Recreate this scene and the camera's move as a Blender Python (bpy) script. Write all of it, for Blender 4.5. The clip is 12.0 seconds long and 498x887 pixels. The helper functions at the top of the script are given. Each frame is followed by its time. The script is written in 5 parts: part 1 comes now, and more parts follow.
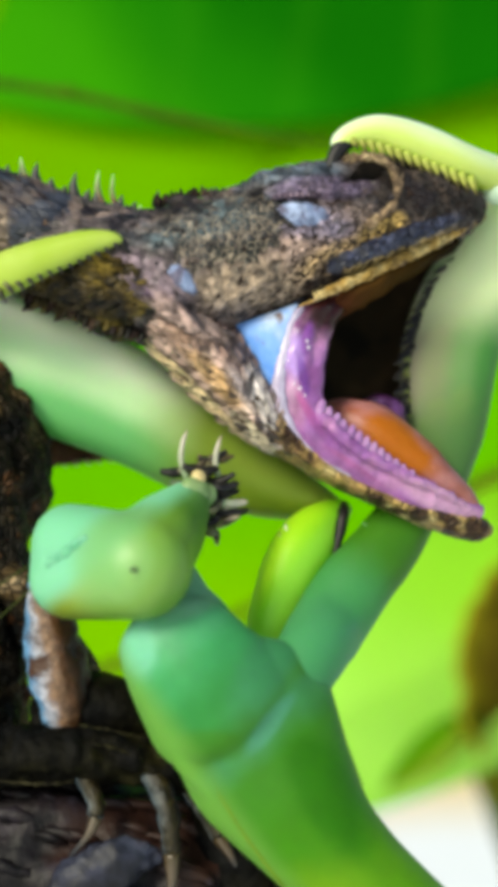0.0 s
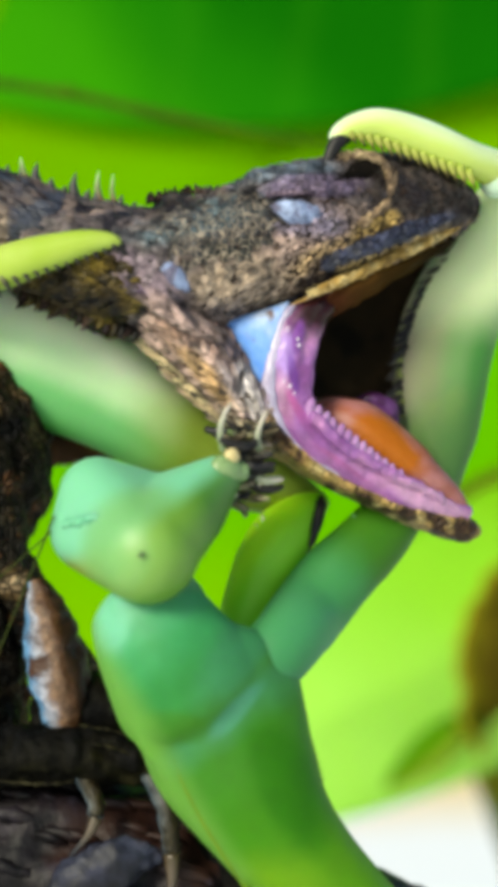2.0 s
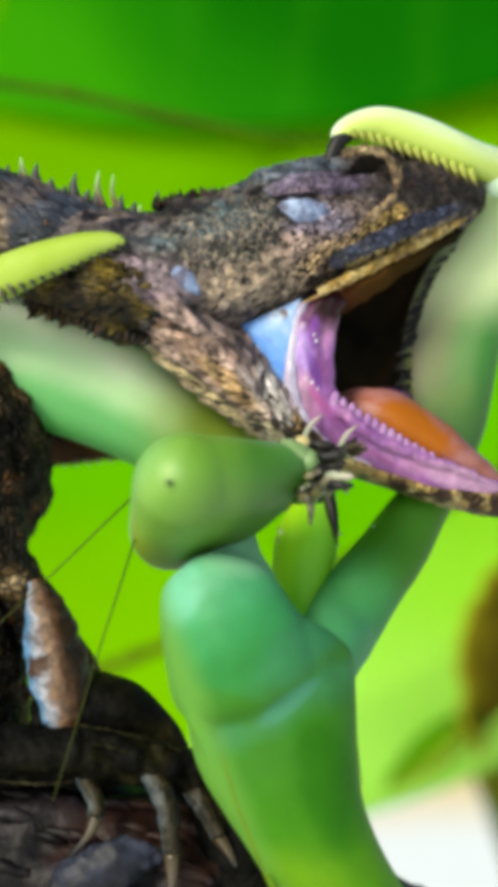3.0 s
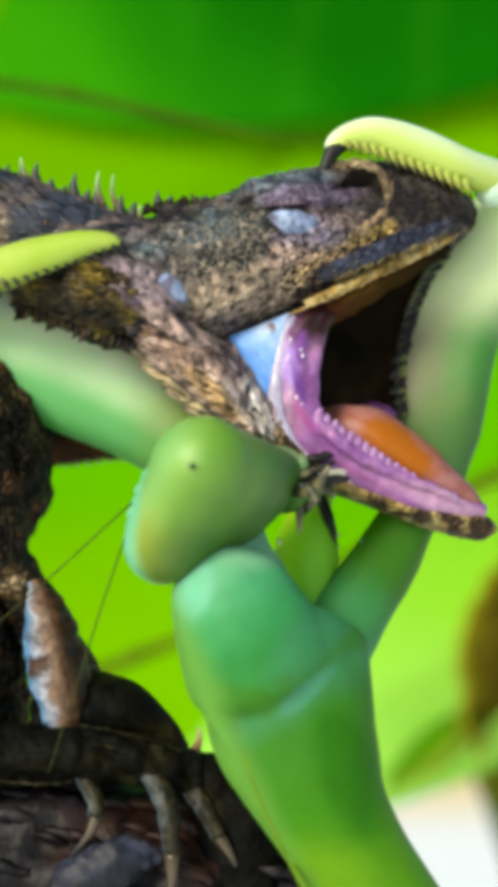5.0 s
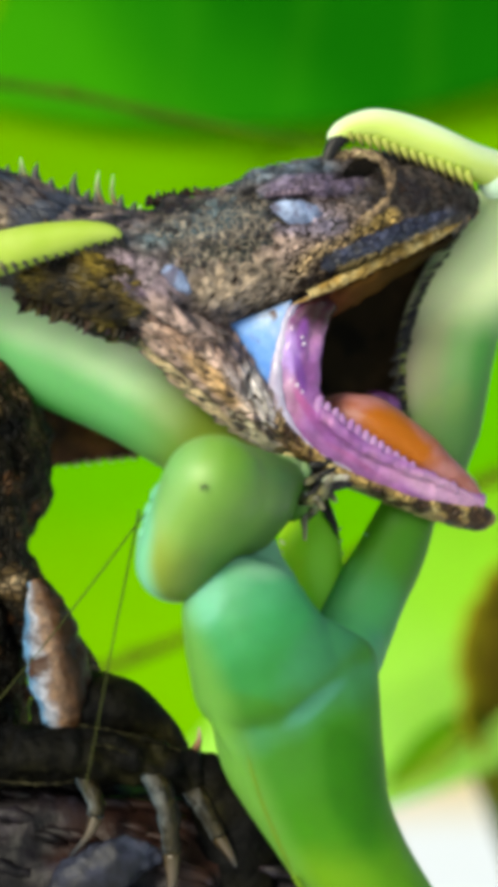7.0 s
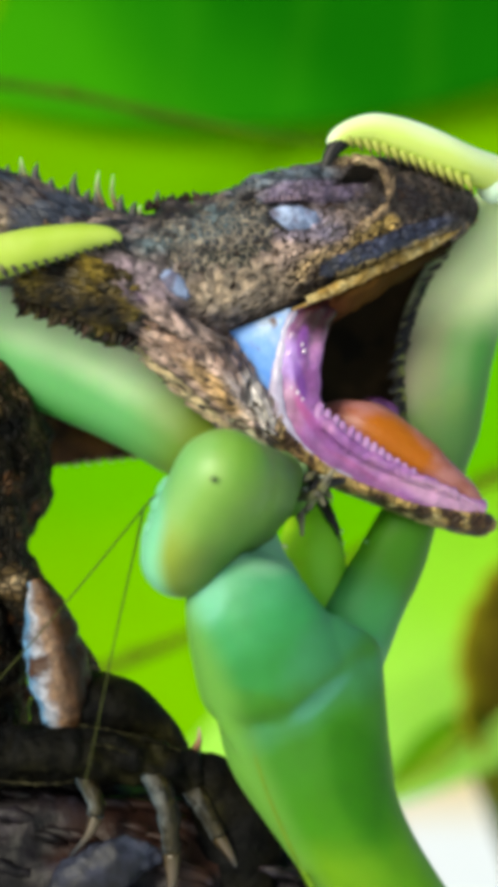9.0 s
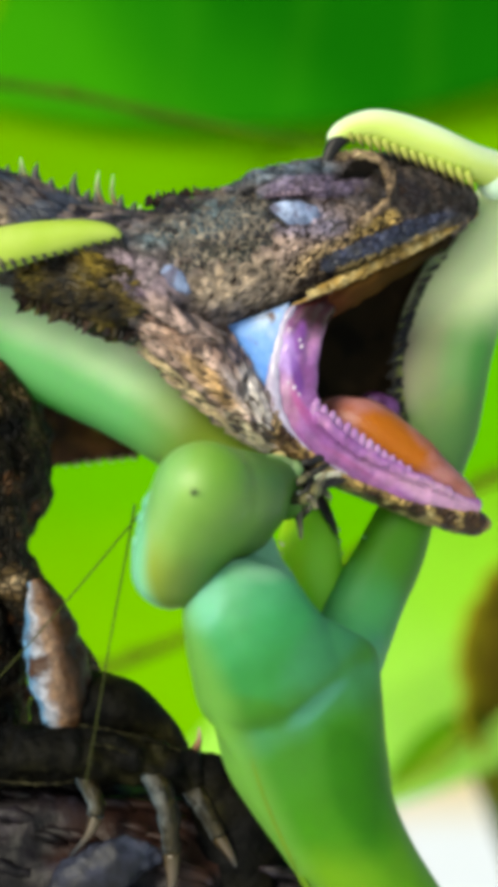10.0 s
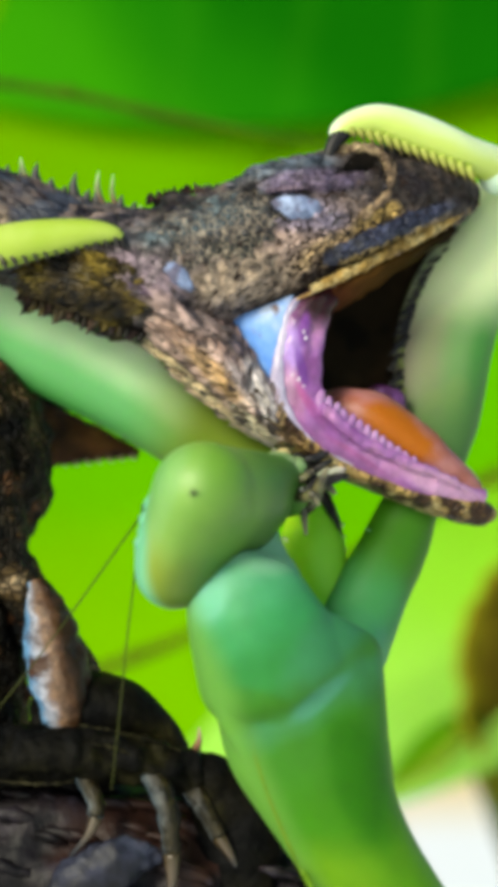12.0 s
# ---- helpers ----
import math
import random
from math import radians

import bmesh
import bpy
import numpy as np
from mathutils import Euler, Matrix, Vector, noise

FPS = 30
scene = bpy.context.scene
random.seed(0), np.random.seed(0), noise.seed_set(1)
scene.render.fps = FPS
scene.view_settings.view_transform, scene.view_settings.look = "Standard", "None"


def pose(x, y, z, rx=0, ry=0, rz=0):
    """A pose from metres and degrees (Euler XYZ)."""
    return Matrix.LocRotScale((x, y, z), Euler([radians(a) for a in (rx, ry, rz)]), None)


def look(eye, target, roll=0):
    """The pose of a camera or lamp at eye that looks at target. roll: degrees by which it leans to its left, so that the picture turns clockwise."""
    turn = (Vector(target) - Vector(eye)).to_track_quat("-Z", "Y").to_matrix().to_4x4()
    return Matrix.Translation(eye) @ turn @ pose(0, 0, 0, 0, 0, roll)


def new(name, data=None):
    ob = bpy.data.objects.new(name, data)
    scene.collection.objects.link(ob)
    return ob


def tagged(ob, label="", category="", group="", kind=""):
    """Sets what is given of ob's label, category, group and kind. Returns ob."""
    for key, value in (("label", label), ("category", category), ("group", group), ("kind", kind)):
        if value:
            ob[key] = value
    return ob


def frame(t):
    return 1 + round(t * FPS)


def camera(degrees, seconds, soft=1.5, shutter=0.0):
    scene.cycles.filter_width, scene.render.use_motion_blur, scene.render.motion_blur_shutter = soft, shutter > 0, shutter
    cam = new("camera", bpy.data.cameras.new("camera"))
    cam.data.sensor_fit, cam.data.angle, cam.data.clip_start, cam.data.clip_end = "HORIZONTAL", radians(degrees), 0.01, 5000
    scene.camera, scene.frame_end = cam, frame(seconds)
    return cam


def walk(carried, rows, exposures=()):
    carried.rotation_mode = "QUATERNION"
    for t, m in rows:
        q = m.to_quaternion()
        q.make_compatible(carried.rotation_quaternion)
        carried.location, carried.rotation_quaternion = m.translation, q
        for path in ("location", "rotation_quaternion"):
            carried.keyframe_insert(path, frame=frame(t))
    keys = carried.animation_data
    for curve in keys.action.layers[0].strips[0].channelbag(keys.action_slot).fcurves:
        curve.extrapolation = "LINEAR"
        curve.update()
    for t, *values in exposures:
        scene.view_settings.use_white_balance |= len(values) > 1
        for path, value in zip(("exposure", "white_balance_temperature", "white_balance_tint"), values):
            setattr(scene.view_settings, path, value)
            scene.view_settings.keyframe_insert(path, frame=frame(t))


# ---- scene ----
# A mantis holding a lizard by neck and snout among leaves, filmed from a hand's width away.
from mathutils import Quaternion
from mathutils.bvhtree import BVHTree

D = 0.1195            # eye to the lizard's middle plane
Z0 = 0.15             # height of the eye over the ground
U = 1 / 30000         # the plan's unit, a thirtieth of a millimetre

cam = camera(14.0, 12.0, soft=8.0)
cam.data.dof.use_dof = True
cam.data.dof.focus_distance = 0.1162
cam.data.dof.aperture_fstop = 32
walk(cam, [(0, pose(0, -D, Z0, 90, 0, 0)), (12, pose(0, -D, Z0, 90, 0, 0))])

# ---- light ----
world = bpy.data.worlds.new("sky")
scene.world = world
world.use_nodes = True
sky = world.node_tree.nodes.new("ShaderNodeTexSky")
sky.sky_type, sky.sun_disc = "NISHITA", False
sky.sun_elevation, sky.sun_rotation = radians(30), radians(-144)
back = world.node_tree.nodes["Background"]
world.node_tree.links.new(sky.outputs[0], back.inputs[0])
back.inputs[1].default_value = 0.15
sun = new("sun", bpy.data.lights.new("sun", "SUN"))
sun.data.energy, sun.data.angle, sun.data.color = 3.2, radians(18), (1.0, 0.93, 0.78)
sun.matrix_basis = look((-0.50, -0.69, 0.49), (0, 0, 0))
scene.view_settings.exposure = 0.23
scene.view_settings.use_white_balance = True
scene.view_settings.white_balance_temperature = 6800
scene.view_settings.white_balance_tint = 2


# ---- materials ----
def rgb(r, g, b):
    return (r, g, b, 1)


def material(name, stops, along="", wobble=0.12, grain=900, spot=None, spot_scale=400, spot_edge=(0.5, 0.62), rough=0.45,
             bump=0.15, bump_scale=2500, sss=0.0, coat=0.0, glow=0.0, island=0.0, cells=None, axis=None, gloss=0.5, washes=(), zones=(), domes=(), mottle=0.0, lets=None):
    """Colour stops along the mesh's own u or v, along an axis (direction, start, length) or by a noise, with grain, spots of a second colour and fine relief."""
    m = bpy.data.materials.new(name)
    m.use_nodes = True
    n, l = m.node_tree.nodes, m.node_tree.links
    out = n["Principled BSDF"]
    co = n.new("ShaderNodeTexCoord")
    no = n.new("ShaderNodeTexNoise")
    no.inputs["Scale"].default_value, no.inputs["Detail"].default_value = grain, 5
    l.new(co.outputs["Object"], no.inputs["Vector"])
    ramp = n.new("ShaderNodeValToRGB")
    ramp.color_ramp.interpolation = "EASE"
    el = ramp.color_ramp.elements
    while len(el) < len(stops):
        el.new(0.5)
    for e, (p, c) in zip(el, stops):
        e.position, e.color = p, rgb(*c)
    if along or axis:
        if axis:
            dot = n.new("ShaderNodeVectorMath")
            dot.operation = "DOT_PRODUCT"
            l.new(co.outputs["Object"], dot.inputs[0])
            dot.inputs[1].default_value = Vector(axis[0]) / axis[2]
            base = n.new("ShaderNodeMath")
            base.operation = "SUBTRACT"
            l.new(dot.outputs["Value"], base.inputs[0])
            base.inputs[1].default_value = axis[1] / axis[2]
            place = base.outputs[0]
        else:
            uv = n.new("ShaderNodeUVMap")
            uv.uv_map = "UVMap"
            sep = n.new("ShaderNodeSeparateXYZ")
            l.new(uv.outputs[0], sep.inputs[0])
            place = sep.outputs[0 if along == "u" else 1]
        ma = n.new("ShaderNodeMath")
        ma.operation = "MULTIPLY_ADD"
        l.new(no.outputs[0], ma.inputs[0])
        ma.inputs[1].default_value = wobble * 2
        sh = n.new("ShaderNodeMath")
        sh.operation = "SUBTRACT"
        l.new(place, sh.inputs[0])
        sh.inputs[1].default_value = wobble
        l.new(sh.outputs[0], ma.inputs[2])
        l.new(ma.outputs[0], ramp.inputs[0])
    else:
        l.new(no.outputs[0], ramp.inputs[0])
    colour = ramp.outputs[0]

    def mixed(a, b, fac):
        mx = n.new("ShaderNodeMix")
        mx.data_type = "RGBA"
        l.new(a, mx.inputs[6])
        if isinstance(b, tuple):
            mx.inputs[7].default_value = rgb(*b)
        else:
            l.new(b, mx.inputs[7])
        l.new(fac, mx.inputs[0])
        return mx.outputs[2]

    for centre, turn, half_long, half_wide, tint, share in zones:
        rel = n.new("ShaderNodeVectorMath")
        rel.operation = "SUBTRACT"
        l.new(co.outputs["Object"], rel.inputs[0])
        rel.inputs[1].default_value = centre
        cs, sn = math.cos(radians(turn)), math.sin(radians(turn))
        pair = n.new("ShaderNodeCombineXYZ")
        for k, way in enumerate(((cs / half_long, 0, -sn / half_long), (sn / half_wide, 0, cs / half_wide))):
            dz = n.new("ShaderNodeVectorMath")
            dz.operation = "DOT_PRODUCT"
            l.new(rel.outputs[0], dz.inputs[0])
            dz.inputs[1].default_value = way
            l.new(dz.outputs["Value"], pair.inputs[k])
        far = n.new("ShaderNodeVectorMath")
        far.operation = "LENGTH"
        l.new(pair.outputs[0], far.inputs[0])
        za = n.new("ShaderNodeMath")
        za.operation = "MULTIPLY_ADD"
        l.new(no.outputs[0], za.inputs[0])
        za.inputs[1].default_value = 1.1
        l.new(far.outputs["Value"], za.inputs[2])
        zr = n.new("ShaderNodeMapRange")
        zr.interpolation_type = "SMOOTHSTEP"
        zr.inputs[1].default_value, zr.inputs[2].default_value, zr.inputs[4].default_value = 1.85, 1.15, share
        l.new(za.outputs[0], zr.inputs[0])
        colour = mixed(colour, tint, zr.outputs[0])
    if mottle:
        nm = n.new("ShaderNodeTexNoise")
        nm.inputs["Scale"].default_value, nm.inputs["Detail"].default_value, nm.inputs["Roughness"].default_value = grain * 3.1, 6, 0.7
        l.new(co.outputs["Object"], nm.inputs["Vector"])
        rm = n.new("ShaderNodeMapRange")
        rm.inputs[1].default_value, rm.inputs[2].default_value, rm.inputs[3].default_value, rm.inputs[4].default_value = 0.36, 0.64, 1 - mottle, 1 + mottle
        l.new(nm.outputs[0], rm.inputs[0])
        hm = n.new("ShaderNodeHueSaturation")
        l.new(rm.outputs[0], hm.inputs["Value"])
        l.new(colour, hm.inputs["Color"])
        colour = hm.outputs[0]
    if spot:
        n2 = n.new("ShaderNodeTexNoise")
        n2.inputs["Scale"].default_value, n2.inputs["Detail"].default_value = spot_scale, 4
        l.new(co.outputs["Object"], n2.inputs["Vector"])
        r2 = n.new("ShaderNodeMapRange")
        r2.inputs[1].default_value, r2.inputs[2].default_value = spot_edge
        l.new(n2.outputs[0], r2.inputs[0])
        colour = mixed(colour, spot, r2.outputs[0])
    for way, start, length, tint, share in washes:
        dot = n.new("ShaderNodeVectorMath")
        dot.operation = "DOT_PRODUCT"
        l.new(co.outputs["Object"], dot.inputs[0])
        dot.inputs[1].default_value = way
        wa = n.new("ShaderNodeMath")
        wa.operation = "MULTIPLY_ADD"
        l.new(no.outputs[0], wa.inputs[0])
        wa.inputs[1].default_value = 0.5 * abs(length)
        l.new(dot.outputs["Value"], wa.inputs[2])
        wr = n.new("ShaderNodeMapRange")
        wr.interpolation_type = "SMOOTHSTEP"
        wr.inputs[1].default_value, wr.inputs[2].default_value, wr.inputs[4].default_value = start + 0.25 * abs(length), start + length + 0.25 * abs(length), share
        l.new(wa.outputs[0], wr.inputs[0])
        colour = mixed(colour, tint, wr.outputs[0])
    for radius, soft, tint, share in domes:
        ln = n.new("ShaderNodeVectorMath")
        ln.operation = "LENGTH"
        l.new(co.outputs["Object"], ln.inputs[0])
        dr = n.new("ShaderNodeMapRange")
        dr.interpolation_type = "SMOOTHSTEP"
        dr.inputs[1].default_value, dr.inputs[2].default_value, dr.inputs[4].default_value = radius + soft, radius, share
        l.new(ln.outputs["Value"], dr.inputs[0])
        colour = mixed(colour, tint, dr.outputs[0])
    if cells:
        scale, edge_colour, width = cells
        vo = n.new("ShaderNodeTexVoronoi")
        vo.feature = "DISTANCE_TO_EDGE"
        vo.inputs["Scale"].default_value = scale
        bend = n.new("ShaderNodeVectorMath")
        bend.operation = "MULTIPLY_ADD"
        l.new(no.outputs["Color"], bend.inputs[0])
        bend.inputs[1].default_value = (0.0013, 0.0013, 0.0013)
        l.new(co.outputs["Object"], bend.inputs[2])
        l.new(bend.outputs[0], vo.inputs["Vector"])
        r3 = n.new("ShaderNodeMapRange")
        r3.inputs[1].default_value, r3.inputs[2].default_value = width, 0.0
        l.new(vo.outputs["Distance"], r3.inputs[0])
        worn = n.new("ShaderNodeMapRange")
        worn.inputs[1].default_value, worn.inputs[2].default_value, worn.inputs[3].default_value = 0.42, 0.53, 0.0
        l.new(no.outputs[0], worn.inputs[0])
        both = n.new("ShaderNodeMath")
        both.operation = "MULTIPLY"
        l.new(r3.outputs[0], both.inputs[0])
        l.new(worn.outputs[0], both.inputs[1])
        colour = mixed(colour, edge_colour, both.outputs[0])
    if island:
        ge = n.new("ShaderNodeNewGeometry")
        hs = n.new("ShaderNodeHueSaturation")
        mr = n.new("ShaderNodeMapRange")
        mr.inputs[3].default_value, mr.inputs[4].default_value = 1 - island, 1 + island
        l.new(ge.outputs["Random Per Island"], mr.inputs[0])
        l.new(mr.outputs[0], hs.inputs["Value"])
        l.new(colour, hs.inputs["Color"])
        colour = hs.outputs[0]
    l.new(colour, out.inputs["Base Color"])
    out.inputs["Roughness"].default_value = rough
    out.inputs["Specular IOR Level"].default_value = gloss
    if sss:
        out.inputs["Subsurface Weight"].default_value = sss
        out.inputs["Subsurface Radius"].default_value = (0.6, 1.0, 0.4)
        out.inputs["Subsurface Scale"].default_value = 0.0024
    if coat:
        out.inputs["Coat Weight"].default_value, out.inputs["Coat Roughness"].default_value = coat, 0.12
    if bump:
        b1 = n.new("ShaderNodeTexNoise")
        b1.inputs["Scale"].default_value, b1.inputs["Detail"].default_value = bump_scale, 6
        l.new(co.outputs["Object"], b1.inputs["Vector"])
        bu = n.new("ShaderNodeBump")
        bu.inputs["Strength"].default_value, bu.inputs["Distance"].default_value = bump, 0.0002
        height = b1.outputs[0]
        if cells:
            lift = n.new("ShaderNodeMapRange")
            lift.inputs[1].default_value, lift.inputs[2].default_value, lift.inputs[4].default_value = 0.0, 0.3, 1.6
            l.new(vo.outputs["Distance"], lift.inputs[0])
            sm = n.new("ShaderNodeMath")
            l.new(lift.outputs[0], sm.inputs[0])
            l.new(height, sm.inputs[1])
            height = sm.outputs[0]
        l.new(height, bu.inputs["Height"])
        l.new(bu.outputs[0], out.inputs["Normal"])
    if lets:
        tint, share = lets
        tr = n.new("ShaderNodeBsdfTranslucent")
        tr.inputs[0].default_value = rgb(*tint)
        ms = n.new("ShaderNodeMixShader")
        ms.inputs[0].default_value = share
        l.new(out.outputs[0], ms.inputs[1])
        l.new(tr.outputs[0], ms.inputs[2])
        l.new(ms.outputs[0], n["Material Output"].inputs[0])
    return m


def leaf_material(name, stops, vein, through_colour, share=0.45, grain=60, veins=0.15, axis=None):
    """A leaf's skin: gloss above, light coming through."""
    m = material(name, stops, along="v", axis=axis, wobble=0.2, grain=grain, rough=0.4, bump=0.1, bump_scale=300)
    n, l = m.node_tree.nodes, m.node_tree.links
    out = n["Principled BSDF"]
    uv = n.new("ShaderNodeUVMap")
    uv.uv_map = "UVMap"
    wave = n.new("ShaderNodeTexWave")
    wave.inputs["Scale"].default_value, wave.inputs["Distortion"].default_value = 3.2, 1.5
    l.new(uv.outputs[0], wave.inputs["Vector"])
    mr = n.new("ShaderNodeMapRange")
    mr.inputs[1].default_value, mr.inputs[2].default_value, mr.inputs[4].default_value = 0.8, 1.0, veins
    l.new(wave.outputs["Fac"], mr.inputs[0])
    mx = n.new("ShaderNodeMix")
    mx.data_type = "RGBA"
    old = out.inputs["Base Color"].links[0].from_socket
    l.new(old, mx.inputs[6])
    mx.inputs[7].default_value = rgb(*vein)
    l.new(mr.outputs[0], mx.inputs[0])
    l.new(mx.outputs[2], out.inputs["Base Color"])
    out.inputs["Specular IOR Level"].default_value = 0.0
    out.inputs["Roughness"].default_value = 0.75
    tr = n.new("ShaderNodeBsdfTranslucent")
    tr.inputs[0].default_value = rgb(*through_colour)
    ms = n.new("ShaderNodeMixShader")
    ms.inputs[0].default_value = share
    l.new(out.outputs[0], ms.inputs[1])
    l.new(tr.outputs[0], ms.inputs[2])
    l.new(ms.outputs[0], n["Material Output"].inputs[0])
    return m


MAT = {}
HEAD_PIVOT = (250, 450, 0)
JAW_PIVOT = (430, 620, 0)
THORAX_PIVOT = (364, 1165, -210)


def zone(a, d, half_long, half_wide, turn, tint, share=0.85, y=-150, pivot=HEAD_PIVOT):
    """A patch of colour on lizard and mantis, both pigment and painted light: centre, half-axes and turn in the plan,
    colour and share.
    """
    k = 1 + y * U / D
    kp = 1 + pivot[2] * U / D
    return ((((a - 440) * k - (pivot[0] - 440) * kp) * U, (y - pivot[2]) * U, ((pivot[1] - 784) * kp - (d - 784) * k) * U), turn, half_long * U * k, half_wide * U * k, tint, share)


def materials():
    M = MAT
    M["ground"] = material("pale_sand", [(0.0, (0.97, 0.97, 0.94)), (0.5, (0.97, 0.96, 0.92)), (0.72, (0.96, 0.70, 0.27)), (0.95, (0.84, 0.60, 0.24)), (1.0, (0.80, 0.66, 0.44))], axis=((0, 1, 0), 0.55, 0.30), wobble=0.2, grain=9, rough=0.9, bump=0.5, bump_scale=200)
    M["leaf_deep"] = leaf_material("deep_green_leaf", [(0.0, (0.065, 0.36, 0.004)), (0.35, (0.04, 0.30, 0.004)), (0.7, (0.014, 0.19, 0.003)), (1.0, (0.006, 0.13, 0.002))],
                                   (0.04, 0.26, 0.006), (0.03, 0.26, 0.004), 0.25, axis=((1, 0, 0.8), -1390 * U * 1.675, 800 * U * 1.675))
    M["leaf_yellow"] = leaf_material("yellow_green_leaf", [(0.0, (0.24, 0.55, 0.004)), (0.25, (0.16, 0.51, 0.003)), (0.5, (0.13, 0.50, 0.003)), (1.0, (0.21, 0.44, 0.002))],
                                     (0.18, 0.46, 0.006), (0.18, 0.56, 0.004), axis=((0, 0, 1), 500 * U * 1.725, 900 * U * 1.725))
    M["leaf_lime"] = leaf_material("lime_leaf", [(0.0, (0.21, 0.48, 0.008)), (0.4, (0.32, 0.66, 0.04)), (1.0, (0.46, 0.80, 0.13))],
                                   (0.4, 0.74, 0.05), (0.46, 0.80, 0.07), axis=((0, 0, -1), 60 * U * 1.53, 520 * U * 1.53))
    M["leaf_olive"] = leaf_material("olive_leaf", [(0.0, (0.15, 0.42, 0.006)), (0.6, (0.20, 0.46, 0.01)), (1.0, (0.46, 0.50, 0.05))], (0.3, 0.5, 0.03), (0.3, 0.6, 0.02))
    M["leaf_dead"] = material("dead_leaf", [(0.0, (0.34, 0.30, 0.01)), (0.14, (0.18, 0.14, 0.004)), (0.3, (0.085, 0.060, 0.002)), (0.7, (0.085, 0.060, 0.002)), (0.86, (0.18, 0.14, 0.004)), (1.0, (0.34, 0.30, 0.01))], along="v", wobble=0.2, grain=120, gloss=0.1, rough=0.7, bump=0.4, bump_scale=600)
    M["slate_bark"] = material("slate_bark", [(0.36, (0.005, 0.005, 0.008)), (0.5, (0.013, 0.014, 0.026)), (0.64, (0.036, 0.04, 0.065)), (0.76, (0.07, 0.045, 0.045))], grain=200, mottle=0.7, gloss=0.3, rough=0.5, bump=1.0, bump_scale=900)
    M["green_twig"] = material("dark_green_twig", [(0.3, (0.035, 0.080, 0.003)), (0.7, (0.055, 0.105, 0.004))], grain=300, gloss=0.05, rough=0.6)
    M["stalk"] = material("green_brown_stalk", [(0.3, (0.09, 0.09, 0.004)), (0.7, (0.08, 0.13, 0.004))], grain=300, gloss=0.05, rough=0.6)
    M["bark"] = material("dark_bark", [(0.36, (0.003, 0.002, 0.003)), (0.48, (0.007, 0.005, 0.006)), (0.58, (0.013, 0.010, 0.014)), (0.68, (0.032, 0.033, 0.054)), (0.80, (0.11, 0.10, 0.12))], grain=300, mottle=0.9,
                         spot=(0.022, 0.009, 0.006), spot_scale=160, gloss=0.2, rough=0.5, bump=1.0, bump_scale=900)
    # lizard
    M["scaly"] = material("brown_scaly_skin", [(0.32, (0.010, 0.007, 0.007)), (0.5, (0.035, 0.02, 0.016)), (0.68, (0.12, 0.075, 0.05))], grain=520,
                          spot=(0.09, 0.10, 0.13), spot_scale=230, spot_edge=(0.55, 0.7), gloss=0.15, rough=0.5, bump=0.8, bump_scale=3500,
                          cells=(2600, (0.03, 0.02, 0.015), 0.09))
    M["neck_scale"] = material("neck_scales", [(0.36, (0.012, 0.009, 0.010)), (0.47, (0.05, 0.034, 0.028)), (0.57, (0.095, 0.07, 0.055)), (0.70, (0.23, 0.17, 0.12))],
                               grain=420, spot=(0.035, 0.038, 0.052), spot_scale=260, spot_edge=(0.46, 0.58), gloss=0.4, rough=0.4, bump=0.3, bump_scale=5000, island=0.6)
    # Teal zones on brow and temple put soft highlights into the skin's colour.
    M["scale"] = material("skin_scales", [(0.34, (0.014, 0.011, 0.013)), (0.46, (0.07, 0.056, 0.056)), (0.56, (0.13, 0.095, 0.08)), (0.68, (0.28, 0.21, 0.17))], grain=420, mottle=0.8,
                          zones=(zone(370, 392, 130, 40, -14, (0.075, 0.115, 0.13)), zone(300, 390, 46, 40, 10, (0.04, 0.03, 0.024)), zone(450, 500, 120, 44, -12, (0.37, 0.27, 0.185)), zone(240, 500, 90, 34, 24, (0.20, 0.145, 0.175)),
                                 zone(540, 430, 90, 60, -12, (0.34, 0.235, 0.19)), zone(590, 456, 90, 26, -22, (0.42, 0.28, 0.13)), zone(745, 340, 130, 60, 14, (0.022, 0.015, 0.010)), zone(660, 404, 46, 20, -20, (0.34, 0.22, 0.06)), zone(588, 408, 26, 16, 0, (0.05, 0.035, 0.035)),
                                 zone(700, 424, 110, 18, -25, (0.10, 0.11, 0.18), 0.95), zone(632, 446, 22, 14, -20, (0.02, 0.02, 0.03)), zone(660, 456, 130, 12, -25, (0.54, 0.38, 0.14)), zone(500, 312, 100, 22, -8, (0.065, 0.09, 0.12)), zone(540, 338, 90, 24, -4, (0.13, 0.095, 0.15)), zone(520, 392, 84, 34, 4, (0.20, 0.17, 0.24), 0.8),
                                 zone(540, 526, 60, 10, -22, (0.03, 0.035, 0.06), 0.95), zone(330, 596, 110, 30, 36, (0.38, 0.265, 0.235)), zone(548, 486, 10, 26, 12, (0.05, 0.035, 0.03)), zone(440, 380, 20, 66, -16, (0.012, 0.010, 0.012), 0.95), zone(296, 366, 60, 22, 0, (0.02, 0.014, 0.010), 0.9),
                                 zone(320, 556, 50, 8, 52, (0.03, 0.024, 0.03), 0.95), zone(232, 520, 30, 9, 30, (0.09, 0.06, 0.10), 0.9)),
                          spot=(0.014, 0.010, 0.011), spot_scale=430, spot_edge=(0.57, 0.65), gloss=0.3, rough=0.4, bump=0.3, bump_scale=5000, island=0.4)
